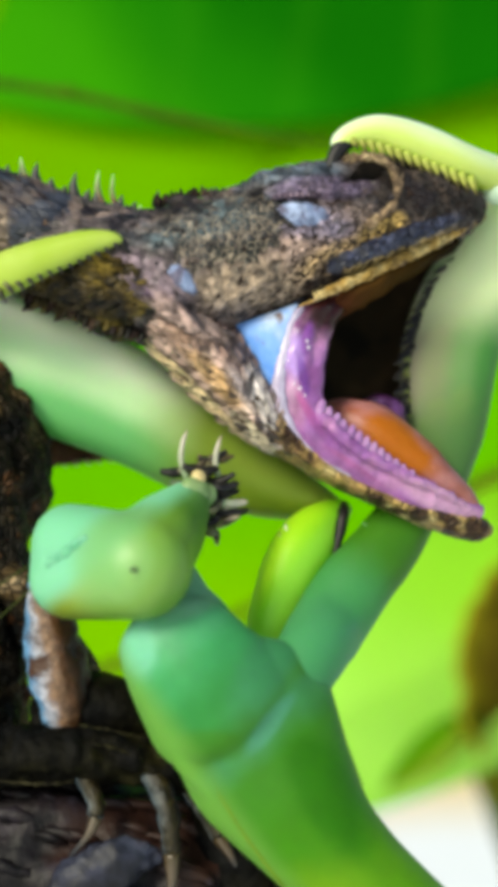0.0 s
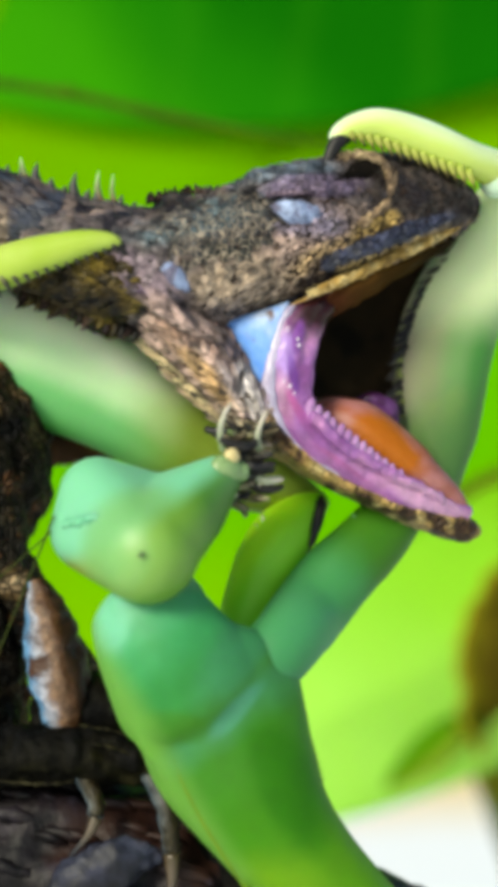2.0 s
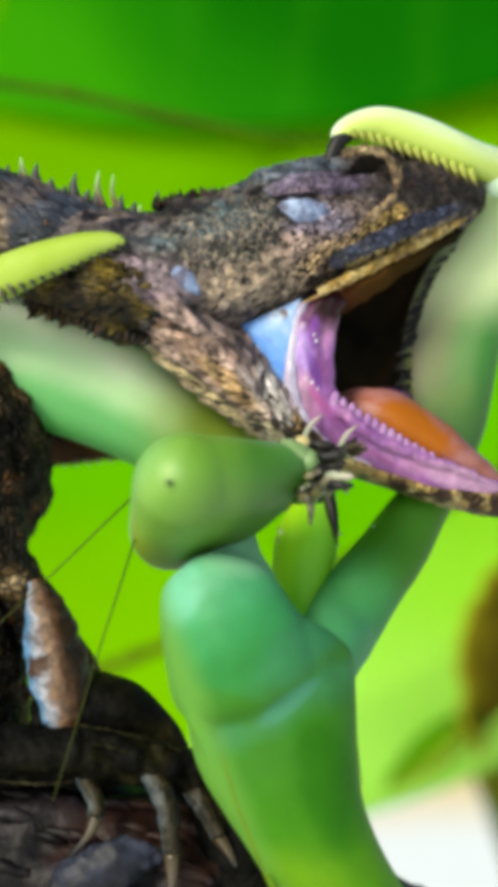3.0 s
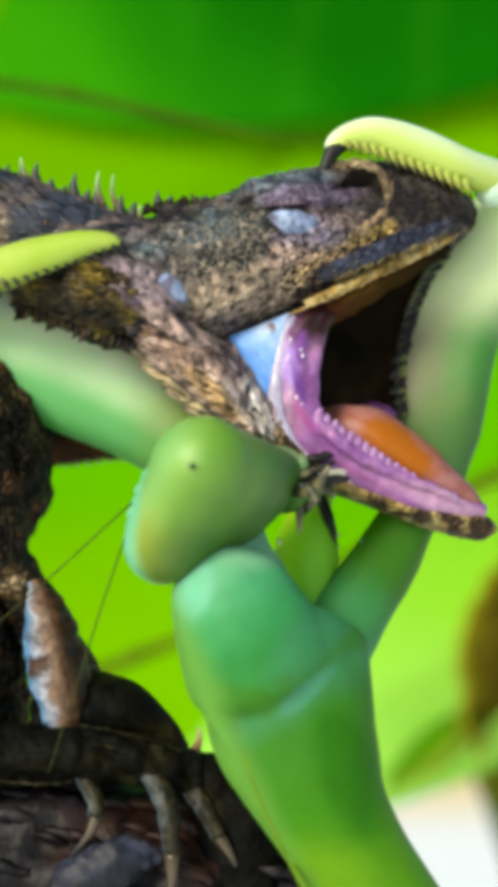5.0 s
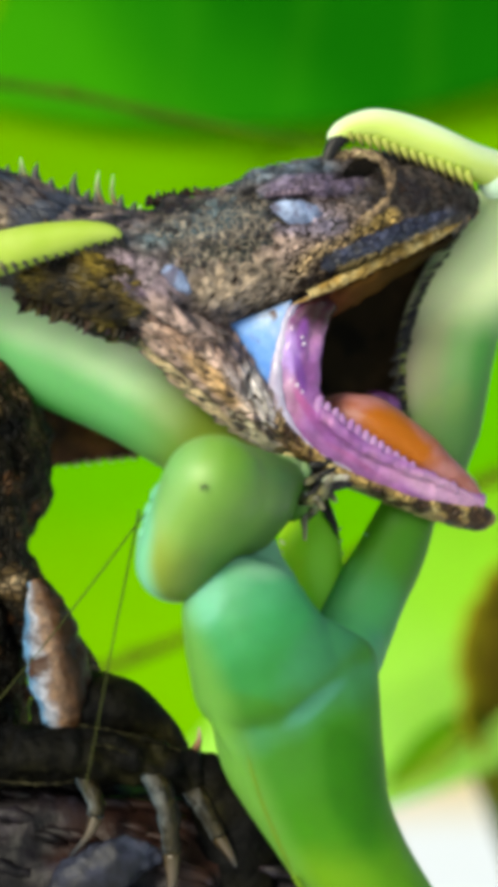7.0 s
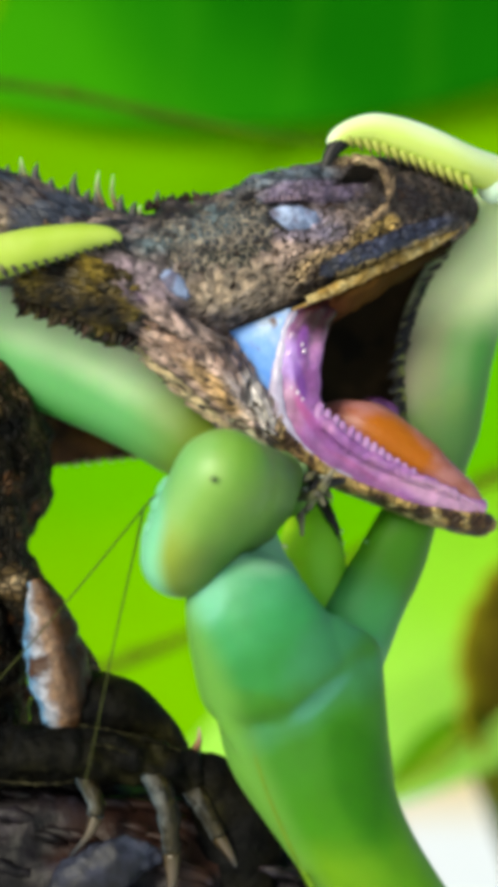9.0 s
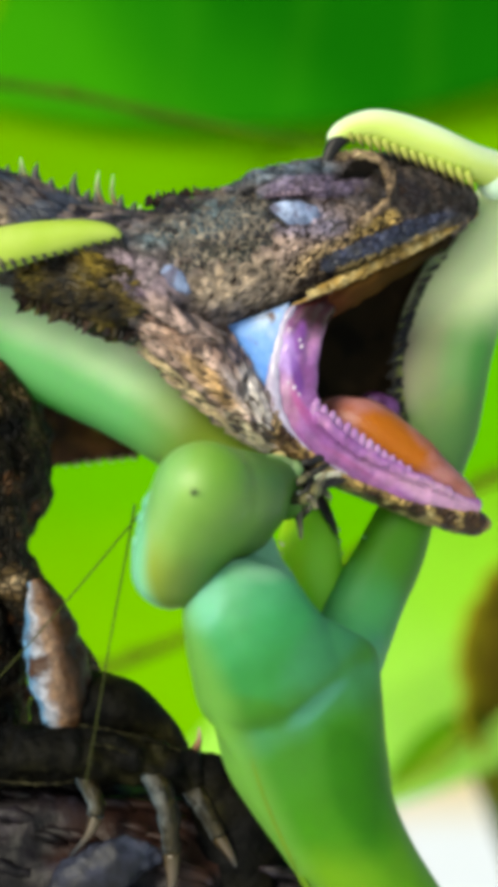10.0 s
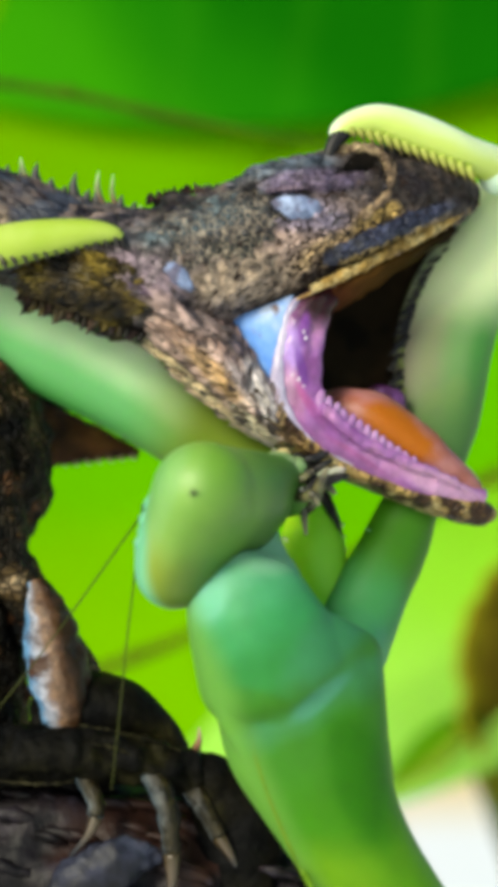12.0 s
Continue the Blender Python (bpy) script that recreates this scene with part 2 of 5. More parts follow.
    M["tan_scale"] = material("tan_scales", [(0.36, (0.06, 0.04, 0.026)), (0.5, (0.20, 0.135, 0.08)), (0.64, (0.44, 0.33, 0.18))], grain=600, gloss=0.22, rough=0.42, bump=0.3, bump_scale=5000, island=0.6)
    M["gold_scale"] = material("golden_scales", [(0.36, (0.12, 0.07, 0.02)), (0.5, (0.34, 0.21, 0.05)), (0.64, (0.60, 0.46, 0.20))], grain=600, gloss=0.3, rough=0.42, bump=0.3, bump_scale=5000, island=0.5)
    M["blue_scale"] = material("slate_scales", [(0.36, (0.010, 0.010, 0.018)), (0.5, (0.020, 0.022, 0.042)), (0.62, (0.045, 0.050, 0.092)), (0.72, (0.18, 0.135, 0.09))], grain=420, mottle=0.5, gloss=0.5, rough=0.36, bump=0.3, bump_scale=5000, island=0.5)
    # The teal zone is the temple's soft highlight, painted in.
    M["net"] = material("netted_temple", [(0.38, (0.010, 0.009, 0.010)), (0.5, (0.03, 0.028, 0.03)), (0.62, (0.07, 0.065, 0.065)), (0.72, (0.13, 0.095, 0.07))], grain=420, gloss=0.4, rough=0.4, bump=0.9, bump_scale=2600, mottle=0.5,
                        zones=(zone(350, 406, 100, 26, -14, (0.07, 0.105, 0.12), 0.8), zone(420, 500, 110, 34, -12, (0.17, 0.125, 0.095), 0.8), zone(410, 456, 60, 26, -10, (0.012, 0.016, 0.014), 0.9)), cells=(2500, (0.50, 0.40, 0.29), 0.085))
    M["ochre_scale"] = material("ochre_scales", [(0.40, (0.005, 0.004, 0.003)), (0.53, (0.03, 0.020, 0.005)), (0.66, (0.13, 0.092, 0.016))], grain=420, gloss=0.2, rough=0.45, bump=0.3, bump_scale=5000, island=0.8)
    M["jaw_scale"] = material("jaw_scales", [(0.36, (0.08, 0.05, 0.045)), (0.47, (0.30, 0.20, 0.165)), (0.57, (0.46, 0.32, 0.27)), (0.7, (0.60, 0.45, 0.38))], grain=420, mottle=0.5,
                              zones=(zone(362, 668, 100, 18, 46, (0.48, 0.29, 0.12), 0.85, pivot=JAW_PIVOT), zone(330, 696, 140, 10, 41, (0.58, 0.44, 0.25), 0.95, pivot=JAW_PIVOT), zone(436, 690, 70, 30, 58, (0.36, 0.30, 0.30), 0.85, pivot=JAW_PIVOT), zone(446, 716, 9, 26, 0, (0.03, 0.026, 0.03), 0.9, pivot=JAW_PIVOT), zone(426, 690, 6, 24, 10, (0.04, 0.03, 0.035), 0.85, pivot=JAW_PIVOT), zone(446, 776, 60, 12, 42, (0.66, 0.56, 0.40), 0.9, pivot=JAW_PIVOT),
                                     zone(470, 740, 34, 16, 60, (0.62, 0.56, 0.52), 0.8, pivot=JAW_PIVOT), zone(410, 634, 60, 26, 48, (0.14, 0.085, 0.07), 0.85, pivot=JAW_PIVOT), zone(300, 590, 100, 30, 40, (0.24, 0.15, 0.12), 0.85, pivot=JAW_PIVOT), zone(462, 726, 70, 18, 66, (0.60, 0.53, 0.50), 0.85, pivot=JAW_PIVOT), zone(434, 694, 7, 28, 8, (0.03, 0.026, 0.03), 0.95, pivot=JAW_PIVOT), zone(452, 752, 8, 22, -20, (0.04, 0.03, 0.035), 0.95, pivot=JAW_PIVOT), zone(474, 776, 7, 16, -20, (0.05, 0.04, 0.04), 0.9, pivot=JAW_PIVOT), zone(462, 690, 5, 14, 0, (0.07, 0.055, 0.06), 0.8, pivot=JAW_PIVOT)),
                              spot=(0.05, 0.032, 0.03), spot_scale=760, spot_edge=(0.56, 0.62), gloss=0.4, rough=0.4, bump=0.3, bump_scale=5000, island=0.45)
    M["jaw"] = material("jaw_skin", [(0.36, (0.22, 0.13, 0.05)), (0.5, (0.40, 0.27, 0.09)), (0.64, (0.54, 0.44, 0.20))], grain=330, mottle=0.4,
                        zones=(zone(380, 680, 150, 90, 45, (0.16, 0.11, 0.085), 0.95, -150, JAW_PIVOT),) + tuple(zone(a, d, w, 16, 12, (0.03, 0.015, 0.012), 0.95, -90, JAW_PIVOT) for a, d, w in ((600, 872, 14), (664, 884, 22), (742, 906, 24), (800, 930, 12), (842, 924, 16), (866, 920, 9))),
                        spot=(0.05, 0.028, 0.015), spot_scale=620, spot_edge=(0.54, 0.60), gloss=0.15, rough=0.45, bump=0.8, bump_scale=3500, cells=(1500, (0.03, 0.018, 0.012), 0.05))
    M["lip"] = material("pale_lip", [(0.36, (0.22, 0.12, 0.02)), (0.5, (0.46, 0.29, 0.07)), (0.66, (0.62, 0.47, 0.20))], grain=700, rough=0.4)
    # Narrow dark violet zones draw the gum's grooves and crease as painted shade.
    M["gum"] = material("violet_pink_gum", [(0.34, (0.20, 0.06, 0.22)), (0.5, (0.28, 0.11, 0.32)), (0.66, (0.40, 0.18, 0.36))], grain=300, mottle=0.2, rough=0.3, gloss=0.18,
                        bump=0.5, bump_scale=2200, sss=0.15, coat=0.22,
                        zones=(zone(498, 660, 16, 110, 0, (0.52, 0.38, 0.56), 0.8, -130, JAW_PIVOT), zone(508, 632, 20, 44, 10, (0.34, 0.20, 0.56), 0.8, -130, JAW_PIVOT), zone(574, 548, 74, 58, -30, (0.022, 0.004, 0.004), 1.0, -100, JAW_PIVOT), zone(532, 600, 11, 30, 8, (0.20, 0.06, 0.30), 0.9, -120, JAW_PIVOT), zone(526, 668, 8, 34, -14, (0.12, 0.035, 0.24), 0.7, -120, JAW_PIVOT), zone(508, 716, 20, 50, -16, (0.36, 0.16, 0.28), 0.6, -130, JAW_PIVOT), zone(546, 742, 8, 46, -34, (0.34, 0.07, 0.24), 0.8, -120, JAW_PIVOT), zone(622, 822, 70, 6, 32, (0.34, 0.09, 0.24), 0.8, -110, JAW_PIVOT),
                               zone(640, 838, 120, 9, 30, (0.24, 0.08, 0.24), 0.6, -100, JAW_PIVOT), zone(600, 842, 120, 8, 32, (0.60, 0.46, 0.62), 0.7, -100, JAW_PIVOT), zone(780, 880, 90, 22, 24, (0.56, 0.32, 0.46), 0.7, -60, JAW_PIVOT), zone(570, 770, 40, 14, 50, (0.20, 0.06, 0.24), 0.7, -120, JAW_PIVOT)))
    M["tongue"] = material("orange_tongue", [(0.36, (0.27, 0.085, 0.06)), (0.6, (0.35, 0.145, 0.135))], grain=400, gloss=0.2, rough=0.4, sss=0.2, bump=0.4, bump_scale=2000,
                           zones=(zone(696, 782, 84, 36, 34, (0.34, 0.095, 0.002), 0.97, -60, JAW_PIVOT),))
    M["tooth"] = material("pinkish_tooth", [(0.3, (0.31, 0.14, 0.35)), (0.7, (0.41, 0.23, 0.44))], rough=0.4, gloss=0.2, sss=0.2)
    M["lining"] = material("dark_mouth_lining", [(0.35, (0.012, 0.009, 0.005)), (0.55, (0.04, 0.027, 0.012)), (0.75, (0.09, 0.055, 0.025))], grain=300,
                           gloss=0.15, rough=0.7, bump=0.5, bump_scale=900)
    M["hollow_shade"] = material("black_hollow_shade", [(0.3, (0.002, 0.002, 0.002)), (0.7, (0.008, 0.006, 0.004))], gloss=0.05, rough=0.9)
    M["wet"] = material("wet_purple_flesh", [(0.35, (0.03, 0.006, 0.02)), (0.5, (0.06, 0.015, 0.07)), (0.65, (0.14, 0.05, 0.19))], grain=700, rough=0.3, gloss=0.2, bump=1.0, bump_scale=1600, coat=0.15)
    M["wet_glint"] = material("pale_wet_glint", [(0.3, (0.62, 0.52, 0.66)), (0.7, (0.70, 0.62, 0.72))], gloss=0.9, rough=0.05, bump=0, coat=1.0)
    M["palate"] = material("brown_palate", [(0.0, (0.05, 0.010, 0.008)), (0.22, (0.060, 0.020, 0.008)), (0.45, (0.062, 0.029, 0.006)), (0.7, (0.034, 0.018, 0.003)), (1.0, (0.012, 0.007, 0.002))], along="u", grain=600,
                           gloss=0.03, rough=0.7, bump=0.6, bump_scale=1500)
    M["pale_lip"] = material("white_lilac_skin", [(0.36, (0.34, 0.28, 0.42)), (0.6, (0.46, 0.42, 0.56))], grain=500, spot=(0.30, 0.20, 0.30), spot_scale=500, spot_edge=(0.56, 0.66), rough=0.3, bump=0.4, bump_scale=2500, coat=0.3)
    M["blue_skin"] = material("blue_white_skin", [(0.36, (0.10, 0.26, 0.70)), (0.52, (0.20, 0.37, 0.76)), (0.66, (0.46, 0.56, 0.76))], grain=300, spot=(0.16, 0.10, 0.08), spot_scale=500, spot_edge=(0.58, 0.66), rough=0.5, bump=0.9, bump_scale=1300, gloss=0.12)
    M["lid"] = material("grey_blue_lid", [(0.40, (0.10, 0.095, 0.15)), (0.48, (0.20, 0.25, 0.40)), (0.62, (0.31, 0.38, 0.56))], grain=700, rough=0.45, gloss=0.2, mottle=0.35, bump=1.0, bump_scale=2600)
    M["bead"] = material("violet_lid_bead", [(0.36, (0.05, 0.03, 0.05)), (0.6, (0.20, 0.14, 0.18))], grain=900, gloss=0.3, rough=0.4)
    M["ridge"] = material("tan_ridge", [(0.36, (0.07, 0.045, 0.03)), (0.5, (0.20, 0.135, 0.085)), (0.66, (0.40, 0.29, 0.18))], grain=900, gloss=0.2, rough=0.5, bump=0.5)
    M["dark"] = material("black_horn", [(0.3, (0.006, 0.006, 0.008)), (0.7, (0.02, 0.018, 0.016))], rough=0.45, gloss=0.25)
    M["spine"] = material("pale_tipped_spine", [(0.0, (0.05, 0.035, 0.02)), (0.3, (0.16, 0.10, 0.05)), (0.6, (0.20, 0.26, 0.09)), (1.0, (0.40, 0.58, 0.26))], along="u", wobble=0.08, rough=0.45)
    M["dark_spine"] = material("dark_nape_spine", [(0.0, (0.012, 0.010, 0.012)), (0.55, (0.03, 0.028, 0.026)), (1.0, (0.06, 0.09, 0.04))], along="u", rough=0.5, mottle=0.4)
    M["limb"] = material("limb_skin", [(0.36, (0.003, 0.003, 0.003)), (0.50, (0.014, 0.011, 0.006)), (0.60, (0.07, 0.045, 0.018)), (0.72, (0.26, 0.19, 0.11))], grain=330, mottle=0.6, spot=(0.12, 0.05, 0.02), spot_scale=500, spot_edge=(0.57, 0.66), gloss=0.1, rough=0.55, bump=1.0,
                         bump_scale=2200, cells=(1500, (0.012, 0.008, 0.006), 0.09))
    M["dark_limb"] = material("black_brown_skin", [(0.38, (0.003, 0.003, 0.003)), (0.54, (0.004, 0.0036, 0.002)), (0.64, (0.010, 0.009, 0.003)), (0.76, (0.035, 0.030, 0.010))], grain=300, gloss=0.06, rough=0.6, mottle=0.6, bump=0.8, bump_scale=2200)
    M["olive_ridge"] = material("olive_fold", [(0.40, (0.006, 0.005, 0.002)), (0.55, (0.018, 0.016, 0.006)), (0.7, (0.045, 0.04, 0.018))], grain=700, gloss=0.1, rough=0.6)
    # The pale blue band paints a highlight along one side of each toe.
    M["toe"] = material("toe_skin", [(0.0, (0.010, 0.008, 0.003)), (0.10, (0.010, 0.007, 0.002)), (0.20, (0.020, 0.015, 0.004)), (0.30, (0.014, 0.012, 0.006)), (0.40, (0.06, 0.066, 0.066)), (0.48, (0.05, 0.09, 0.12)), (0.58, (0.008, 0.012, 0.016)), (0.8, (0.006, 0.006, 0.006))],
                        along="v", wobble=0.28, grain=500, gloss=0.3, rough=0.45, bump=1.0, bump_scale=2000, mottle=0.7)
    # Blue-white left rim and dark right edge put light and shade into colour.
    M["pale_limb"] = material("pale_forearm_skin", [(0.0, (0.04, 0.016, 0.006)), (0.08, (0.012, 0.006, 0.003)), (0.15, (0.022, 0.010, 0.004)), (0.20, (0.06, 0.026, 0.009)), (0.27, (0.17, 0.10, 0.06)), (0.34, (0.26, 0.27, 0.32)), (0.41, (0.10, 0.24, 0.42)), (0.48, (0.04, 0.10, 0.18)), (0.6, (0.03, 0.03, 0.04)), (1.0, (0.03, 0.02, 0.014))],
                              along="v", wobble=0.10, grain=500, spot=(0.05, 0.022, 0.012), spot_scale=520, spot_edge=(0.54, 0.64), gloss=0.3, rough=0.45, bump=1.0, bump_scale=2000, mottle=0.4)
    M["claw"] = material("horn_claw", [(0.0, (0.05, 0.034, 0.014)), (0.4, (0.075, 0.055, 0.035)), (1.0, (0.02, 0.026, 0.034))], along="u", gloss=0.5, rough=0.3)
    M["pale_claw"] = material("pale_pink_claw", [(0.0, (0.08, 0.04, 0.02)), (0.4, (0.24, 0.12, 0.06)), (1.0, (0.42, 0.30, 0.22))], along="u", gloss=0.4, rough=0.4)
    # mantis
    tz = THORAX_PIVOT
    # Dark right flank, pale collar and bluish suture line are painted-in shade and highlight.
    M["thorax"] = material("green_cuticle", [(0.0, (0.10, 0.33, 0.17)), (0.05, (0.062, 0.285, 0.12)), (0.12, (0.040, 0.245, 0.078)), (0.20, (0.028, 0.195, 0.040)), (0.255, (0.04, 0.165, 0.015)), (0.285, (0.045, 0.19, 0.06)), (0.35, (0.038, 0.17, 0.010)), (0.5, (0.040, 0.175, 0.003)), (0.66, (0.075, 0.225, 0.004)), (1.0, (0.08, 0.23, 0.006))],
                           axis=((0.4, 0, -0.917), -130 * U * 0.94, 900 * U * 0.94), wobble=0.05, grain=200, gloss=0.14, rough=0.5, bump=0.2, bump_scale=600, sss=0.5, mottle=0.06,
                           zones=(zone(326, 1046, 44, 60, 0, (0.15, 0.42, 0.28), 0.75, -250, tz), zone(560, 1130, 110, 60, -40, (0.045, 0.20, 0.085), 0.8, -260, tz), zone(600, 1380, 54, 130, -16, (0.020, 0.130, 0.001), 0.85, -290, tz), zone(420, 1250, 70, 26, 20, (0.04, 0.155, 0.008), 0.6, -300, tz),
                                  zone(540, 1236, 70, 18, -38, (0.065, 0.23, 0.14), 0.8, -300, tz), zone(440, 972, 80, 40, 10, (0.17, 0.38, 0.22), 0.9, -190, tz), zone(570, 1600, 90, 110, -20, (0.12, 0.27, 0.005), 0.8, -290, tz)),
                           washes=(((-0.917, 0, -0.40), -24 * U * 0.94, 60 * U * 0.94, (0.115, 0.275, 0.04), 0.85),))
    M["keel"] = material("olive_yellow_keel", [(0.3, (0.09, 0.19, 0.012)), (0.7, (0.13, 0.22, 0.015))], grain=300, rough=0.5, gloss=0.1, sss=0.1)
    M["denticle"] = material("dark_green_denticle", [(0.3, (0.02, 0.08, 0.006)), (0.7, (0.04, 0.12, 0.01))], rough=0.4)
    M["margin"] = material("yellow_green_edge", [(0.3, (0.08, 0.28, 0.10)), (0.7, (0.12, 0.29, 0.05))], grain=300, rough=0.4)
    # Mint and gold are its own; the dark wash paints in underside shade.
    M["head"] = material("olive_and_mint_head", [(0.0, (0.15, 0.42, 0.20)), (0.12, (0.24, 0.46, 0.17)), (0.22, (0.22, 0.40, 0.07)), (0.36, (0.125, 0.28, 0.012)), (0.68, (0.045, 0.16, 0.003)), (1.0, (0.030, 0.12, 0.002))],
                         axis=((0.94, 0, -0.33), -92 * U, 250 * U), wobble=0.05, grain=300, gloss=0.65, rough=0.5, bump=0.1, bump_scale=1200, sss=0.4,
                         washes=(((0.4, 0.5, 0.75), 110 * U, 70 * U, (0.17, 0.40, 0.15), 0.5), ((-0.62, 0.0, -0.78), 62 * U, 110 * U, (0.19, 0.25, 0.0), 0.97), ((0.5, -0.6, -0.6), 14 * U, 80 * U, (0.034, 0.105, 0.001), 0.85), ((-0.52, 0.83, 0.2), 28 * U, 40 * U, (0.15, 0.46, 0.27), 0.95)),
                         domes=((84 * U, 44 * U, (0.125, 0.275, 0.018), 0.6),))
    M["mint"] = material("mint_brow", [(0.3, (0.11, 0.38, 0.21)), (0.7, (0.20, 0.50, 0.31))], grain=600, gloss=0.15, rough=0.5, sss=0.3, bump=0.3)
    M["cheek"] = material("olive_cheek", [(0.36, (0.03, 0.11, 0.006)), (0.6, (0.07, 0.17, 0.02))], grain=500, gloss=0.2, rough=0.5, bump=0.2)
    M["pale_mouth"] = material("olive_mint_lip", [(0.3, (0.10, 0.21, 0.06)), (0.7, (0.20, 0.30, 0.12))], grain=900, rough=0.4, sss=0.2)
    # Cream band painted brighter to make up for the mantis head's shadow.
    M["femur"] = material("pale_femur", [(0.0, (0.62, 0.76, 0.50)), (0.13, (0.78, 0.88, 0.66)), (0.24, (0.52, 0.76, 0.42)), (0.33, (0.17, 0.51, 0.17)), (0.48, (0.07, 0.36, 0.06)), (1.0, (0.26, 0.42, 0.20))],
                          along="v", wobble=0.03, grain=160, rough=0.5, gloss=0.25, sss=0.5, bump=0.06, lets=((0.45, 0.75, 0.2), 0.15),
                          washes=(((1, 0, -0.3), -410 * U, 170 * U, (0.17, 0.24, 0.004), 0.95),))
    # Painted light: pale top wash offsets a cast shadow, lower wash dims sun.
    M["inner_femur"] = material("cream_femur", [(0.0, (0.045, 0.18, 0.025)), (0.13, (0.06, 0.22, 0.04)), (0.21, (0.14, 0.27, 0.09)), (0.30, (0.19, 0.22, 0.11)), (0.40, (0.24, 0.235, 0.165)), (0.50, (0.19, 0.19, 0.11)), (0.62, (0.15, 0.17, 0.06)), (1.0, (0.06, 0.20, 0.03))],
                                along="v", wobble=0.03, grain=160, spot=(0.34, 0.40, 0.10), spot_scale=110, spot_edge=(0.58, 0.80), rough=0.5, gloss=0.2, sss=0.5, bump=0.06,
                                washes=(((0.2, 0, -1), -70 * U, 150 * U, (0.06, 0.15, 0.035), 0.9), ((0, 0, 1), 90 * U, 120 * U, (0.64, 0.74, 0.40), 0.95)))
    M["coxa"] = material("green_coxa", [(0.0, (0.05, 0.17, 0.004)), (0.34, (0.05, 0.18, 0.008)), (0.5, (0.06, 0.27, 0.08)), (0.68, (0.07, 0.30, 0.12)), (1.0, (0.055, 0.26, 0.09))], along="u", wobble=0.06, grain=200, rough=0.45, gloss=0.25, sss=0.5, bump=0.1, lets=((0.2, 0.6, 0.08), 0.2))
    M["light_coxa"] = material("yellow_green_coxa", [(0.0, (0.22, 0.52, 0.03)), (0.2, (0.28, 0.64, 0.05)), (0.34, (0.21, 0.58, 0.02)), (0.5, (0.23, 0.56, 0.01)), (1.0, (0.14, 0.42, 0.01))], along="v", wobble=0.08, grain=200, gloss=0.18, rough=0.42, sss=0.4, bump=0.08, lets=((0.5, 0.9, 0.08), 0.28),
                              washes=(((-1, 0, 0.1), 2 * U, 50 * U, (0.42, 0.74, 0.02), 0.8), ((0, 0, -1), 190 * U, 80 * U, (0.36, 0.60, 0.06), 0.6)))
    M["tibia"] = material("yellow_tibia", [(0.3, (0.26, 0.38, 0.025)), (0.7, (0.34, 0.44, 0.08))], grain=200, gloss=0.15, rough=0.55, sss=0.1, bump=0.06)
    # The near-white band puts the top edge's glow into the colour.
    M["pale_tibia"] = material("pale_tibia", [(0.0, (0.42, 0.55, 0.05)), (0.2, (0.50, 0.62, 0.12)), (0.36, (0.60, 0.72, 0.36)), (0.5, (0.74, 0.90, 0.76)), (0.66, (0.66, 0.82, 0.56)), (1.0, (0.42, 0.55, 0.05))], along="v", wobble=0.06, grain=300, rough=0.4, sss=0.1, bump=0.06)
    M["knee"] = material("mint_knee", [(0.3, (0.52, 0.76, 0.60)), (0.7, (0.62, 0.78, 0.54))], grain=400, rough=0.4, sss=0.1)
    M["thorn"] = material("leg_spine", [(0.0, (0.20, 0.25, 0.05)), (0.3, (0.08, 0.08, 0.02)), (0.55, (0.015, 0.012, 0.008))], along="u", rough=0.35)
    M["tibia_tooth"] = material("pale_tooth", [(0.0, (0.36, 0.44, 0.08)), (0.45, (0.26, 0.28, 0.05)), (0.7, (0.09, 0.075, 0.02)), (1.0, (0.02, 0.016, 0.008))], along="u", rough=0.45, gloss=0.2)
    M["pale_thorn"] = material("pale_leg_spine", [(0.0, (0.45, 0.60, 0.28)), (0.7, (0.62, 0.70, 0.45)), (1.0, (0.10, 0.08, 0.05))], along="u", rough=0.35)
    M["palp"] = material("olive_palp", [(0.0, (0.06, 0.10, 0.015)), (0.3, (0.03, 0.03, 0.012)), (0.5, (0.14, 0.13, 0.055)), (0.75, (0.035, 0.03, 0.015)), (1.0, (0.18, 0.15, 0.09))], along="u", rough=0.4, sss=0.2)
    M["pale_palp"] = material("pale_palp", [(0.0, (0.18, 0.26, 0.14)), (0.4, (0.34, 0.36, 0.26)), (0.8, (0.46, 0.42, 0.34)), (1.0, (0.24, 0.19, 0.13))], along="u", grain=700, rough=0.4, gloss=0.3, sss=0.2)
    M["mouthpart"] = material("brown_mouthpart", [(0.36, (0.03, 0.022, 0.012)), (0.5, (0.09, 0.07, 0.035)), (0.66, (0.22, 0.19, 0.12))], grain=900, gloss=0.25, rough=0.45, bump=0.4)
    M["feeler"] = material("brown_feeler", [(0.0, (0.05, 0.12, 0.02)), (0.3, (0.03, 0.045, 0.006)), (1.0, (0.045, 0.05, 0.012))], along="u", gloss=0.1, rough=0.6)
    M["red_skin"] = material("red_brown_skin", [(0.3, (0.02, 0.010, 0.005)), (0.6, (0.085, 0.035, 0.010)), (0.8, (0.17, 0.08, 0.02))], grain=420, gloss=0.1, rough=0.6, bump=0.9, bump_scale=2200)
    M["orange"] = material("cream_bump", [(0.3, (0.46, 0.34, 0.12)), (0.7, (0.56, 0.46, 0.22))], rough=0.35)


materials()


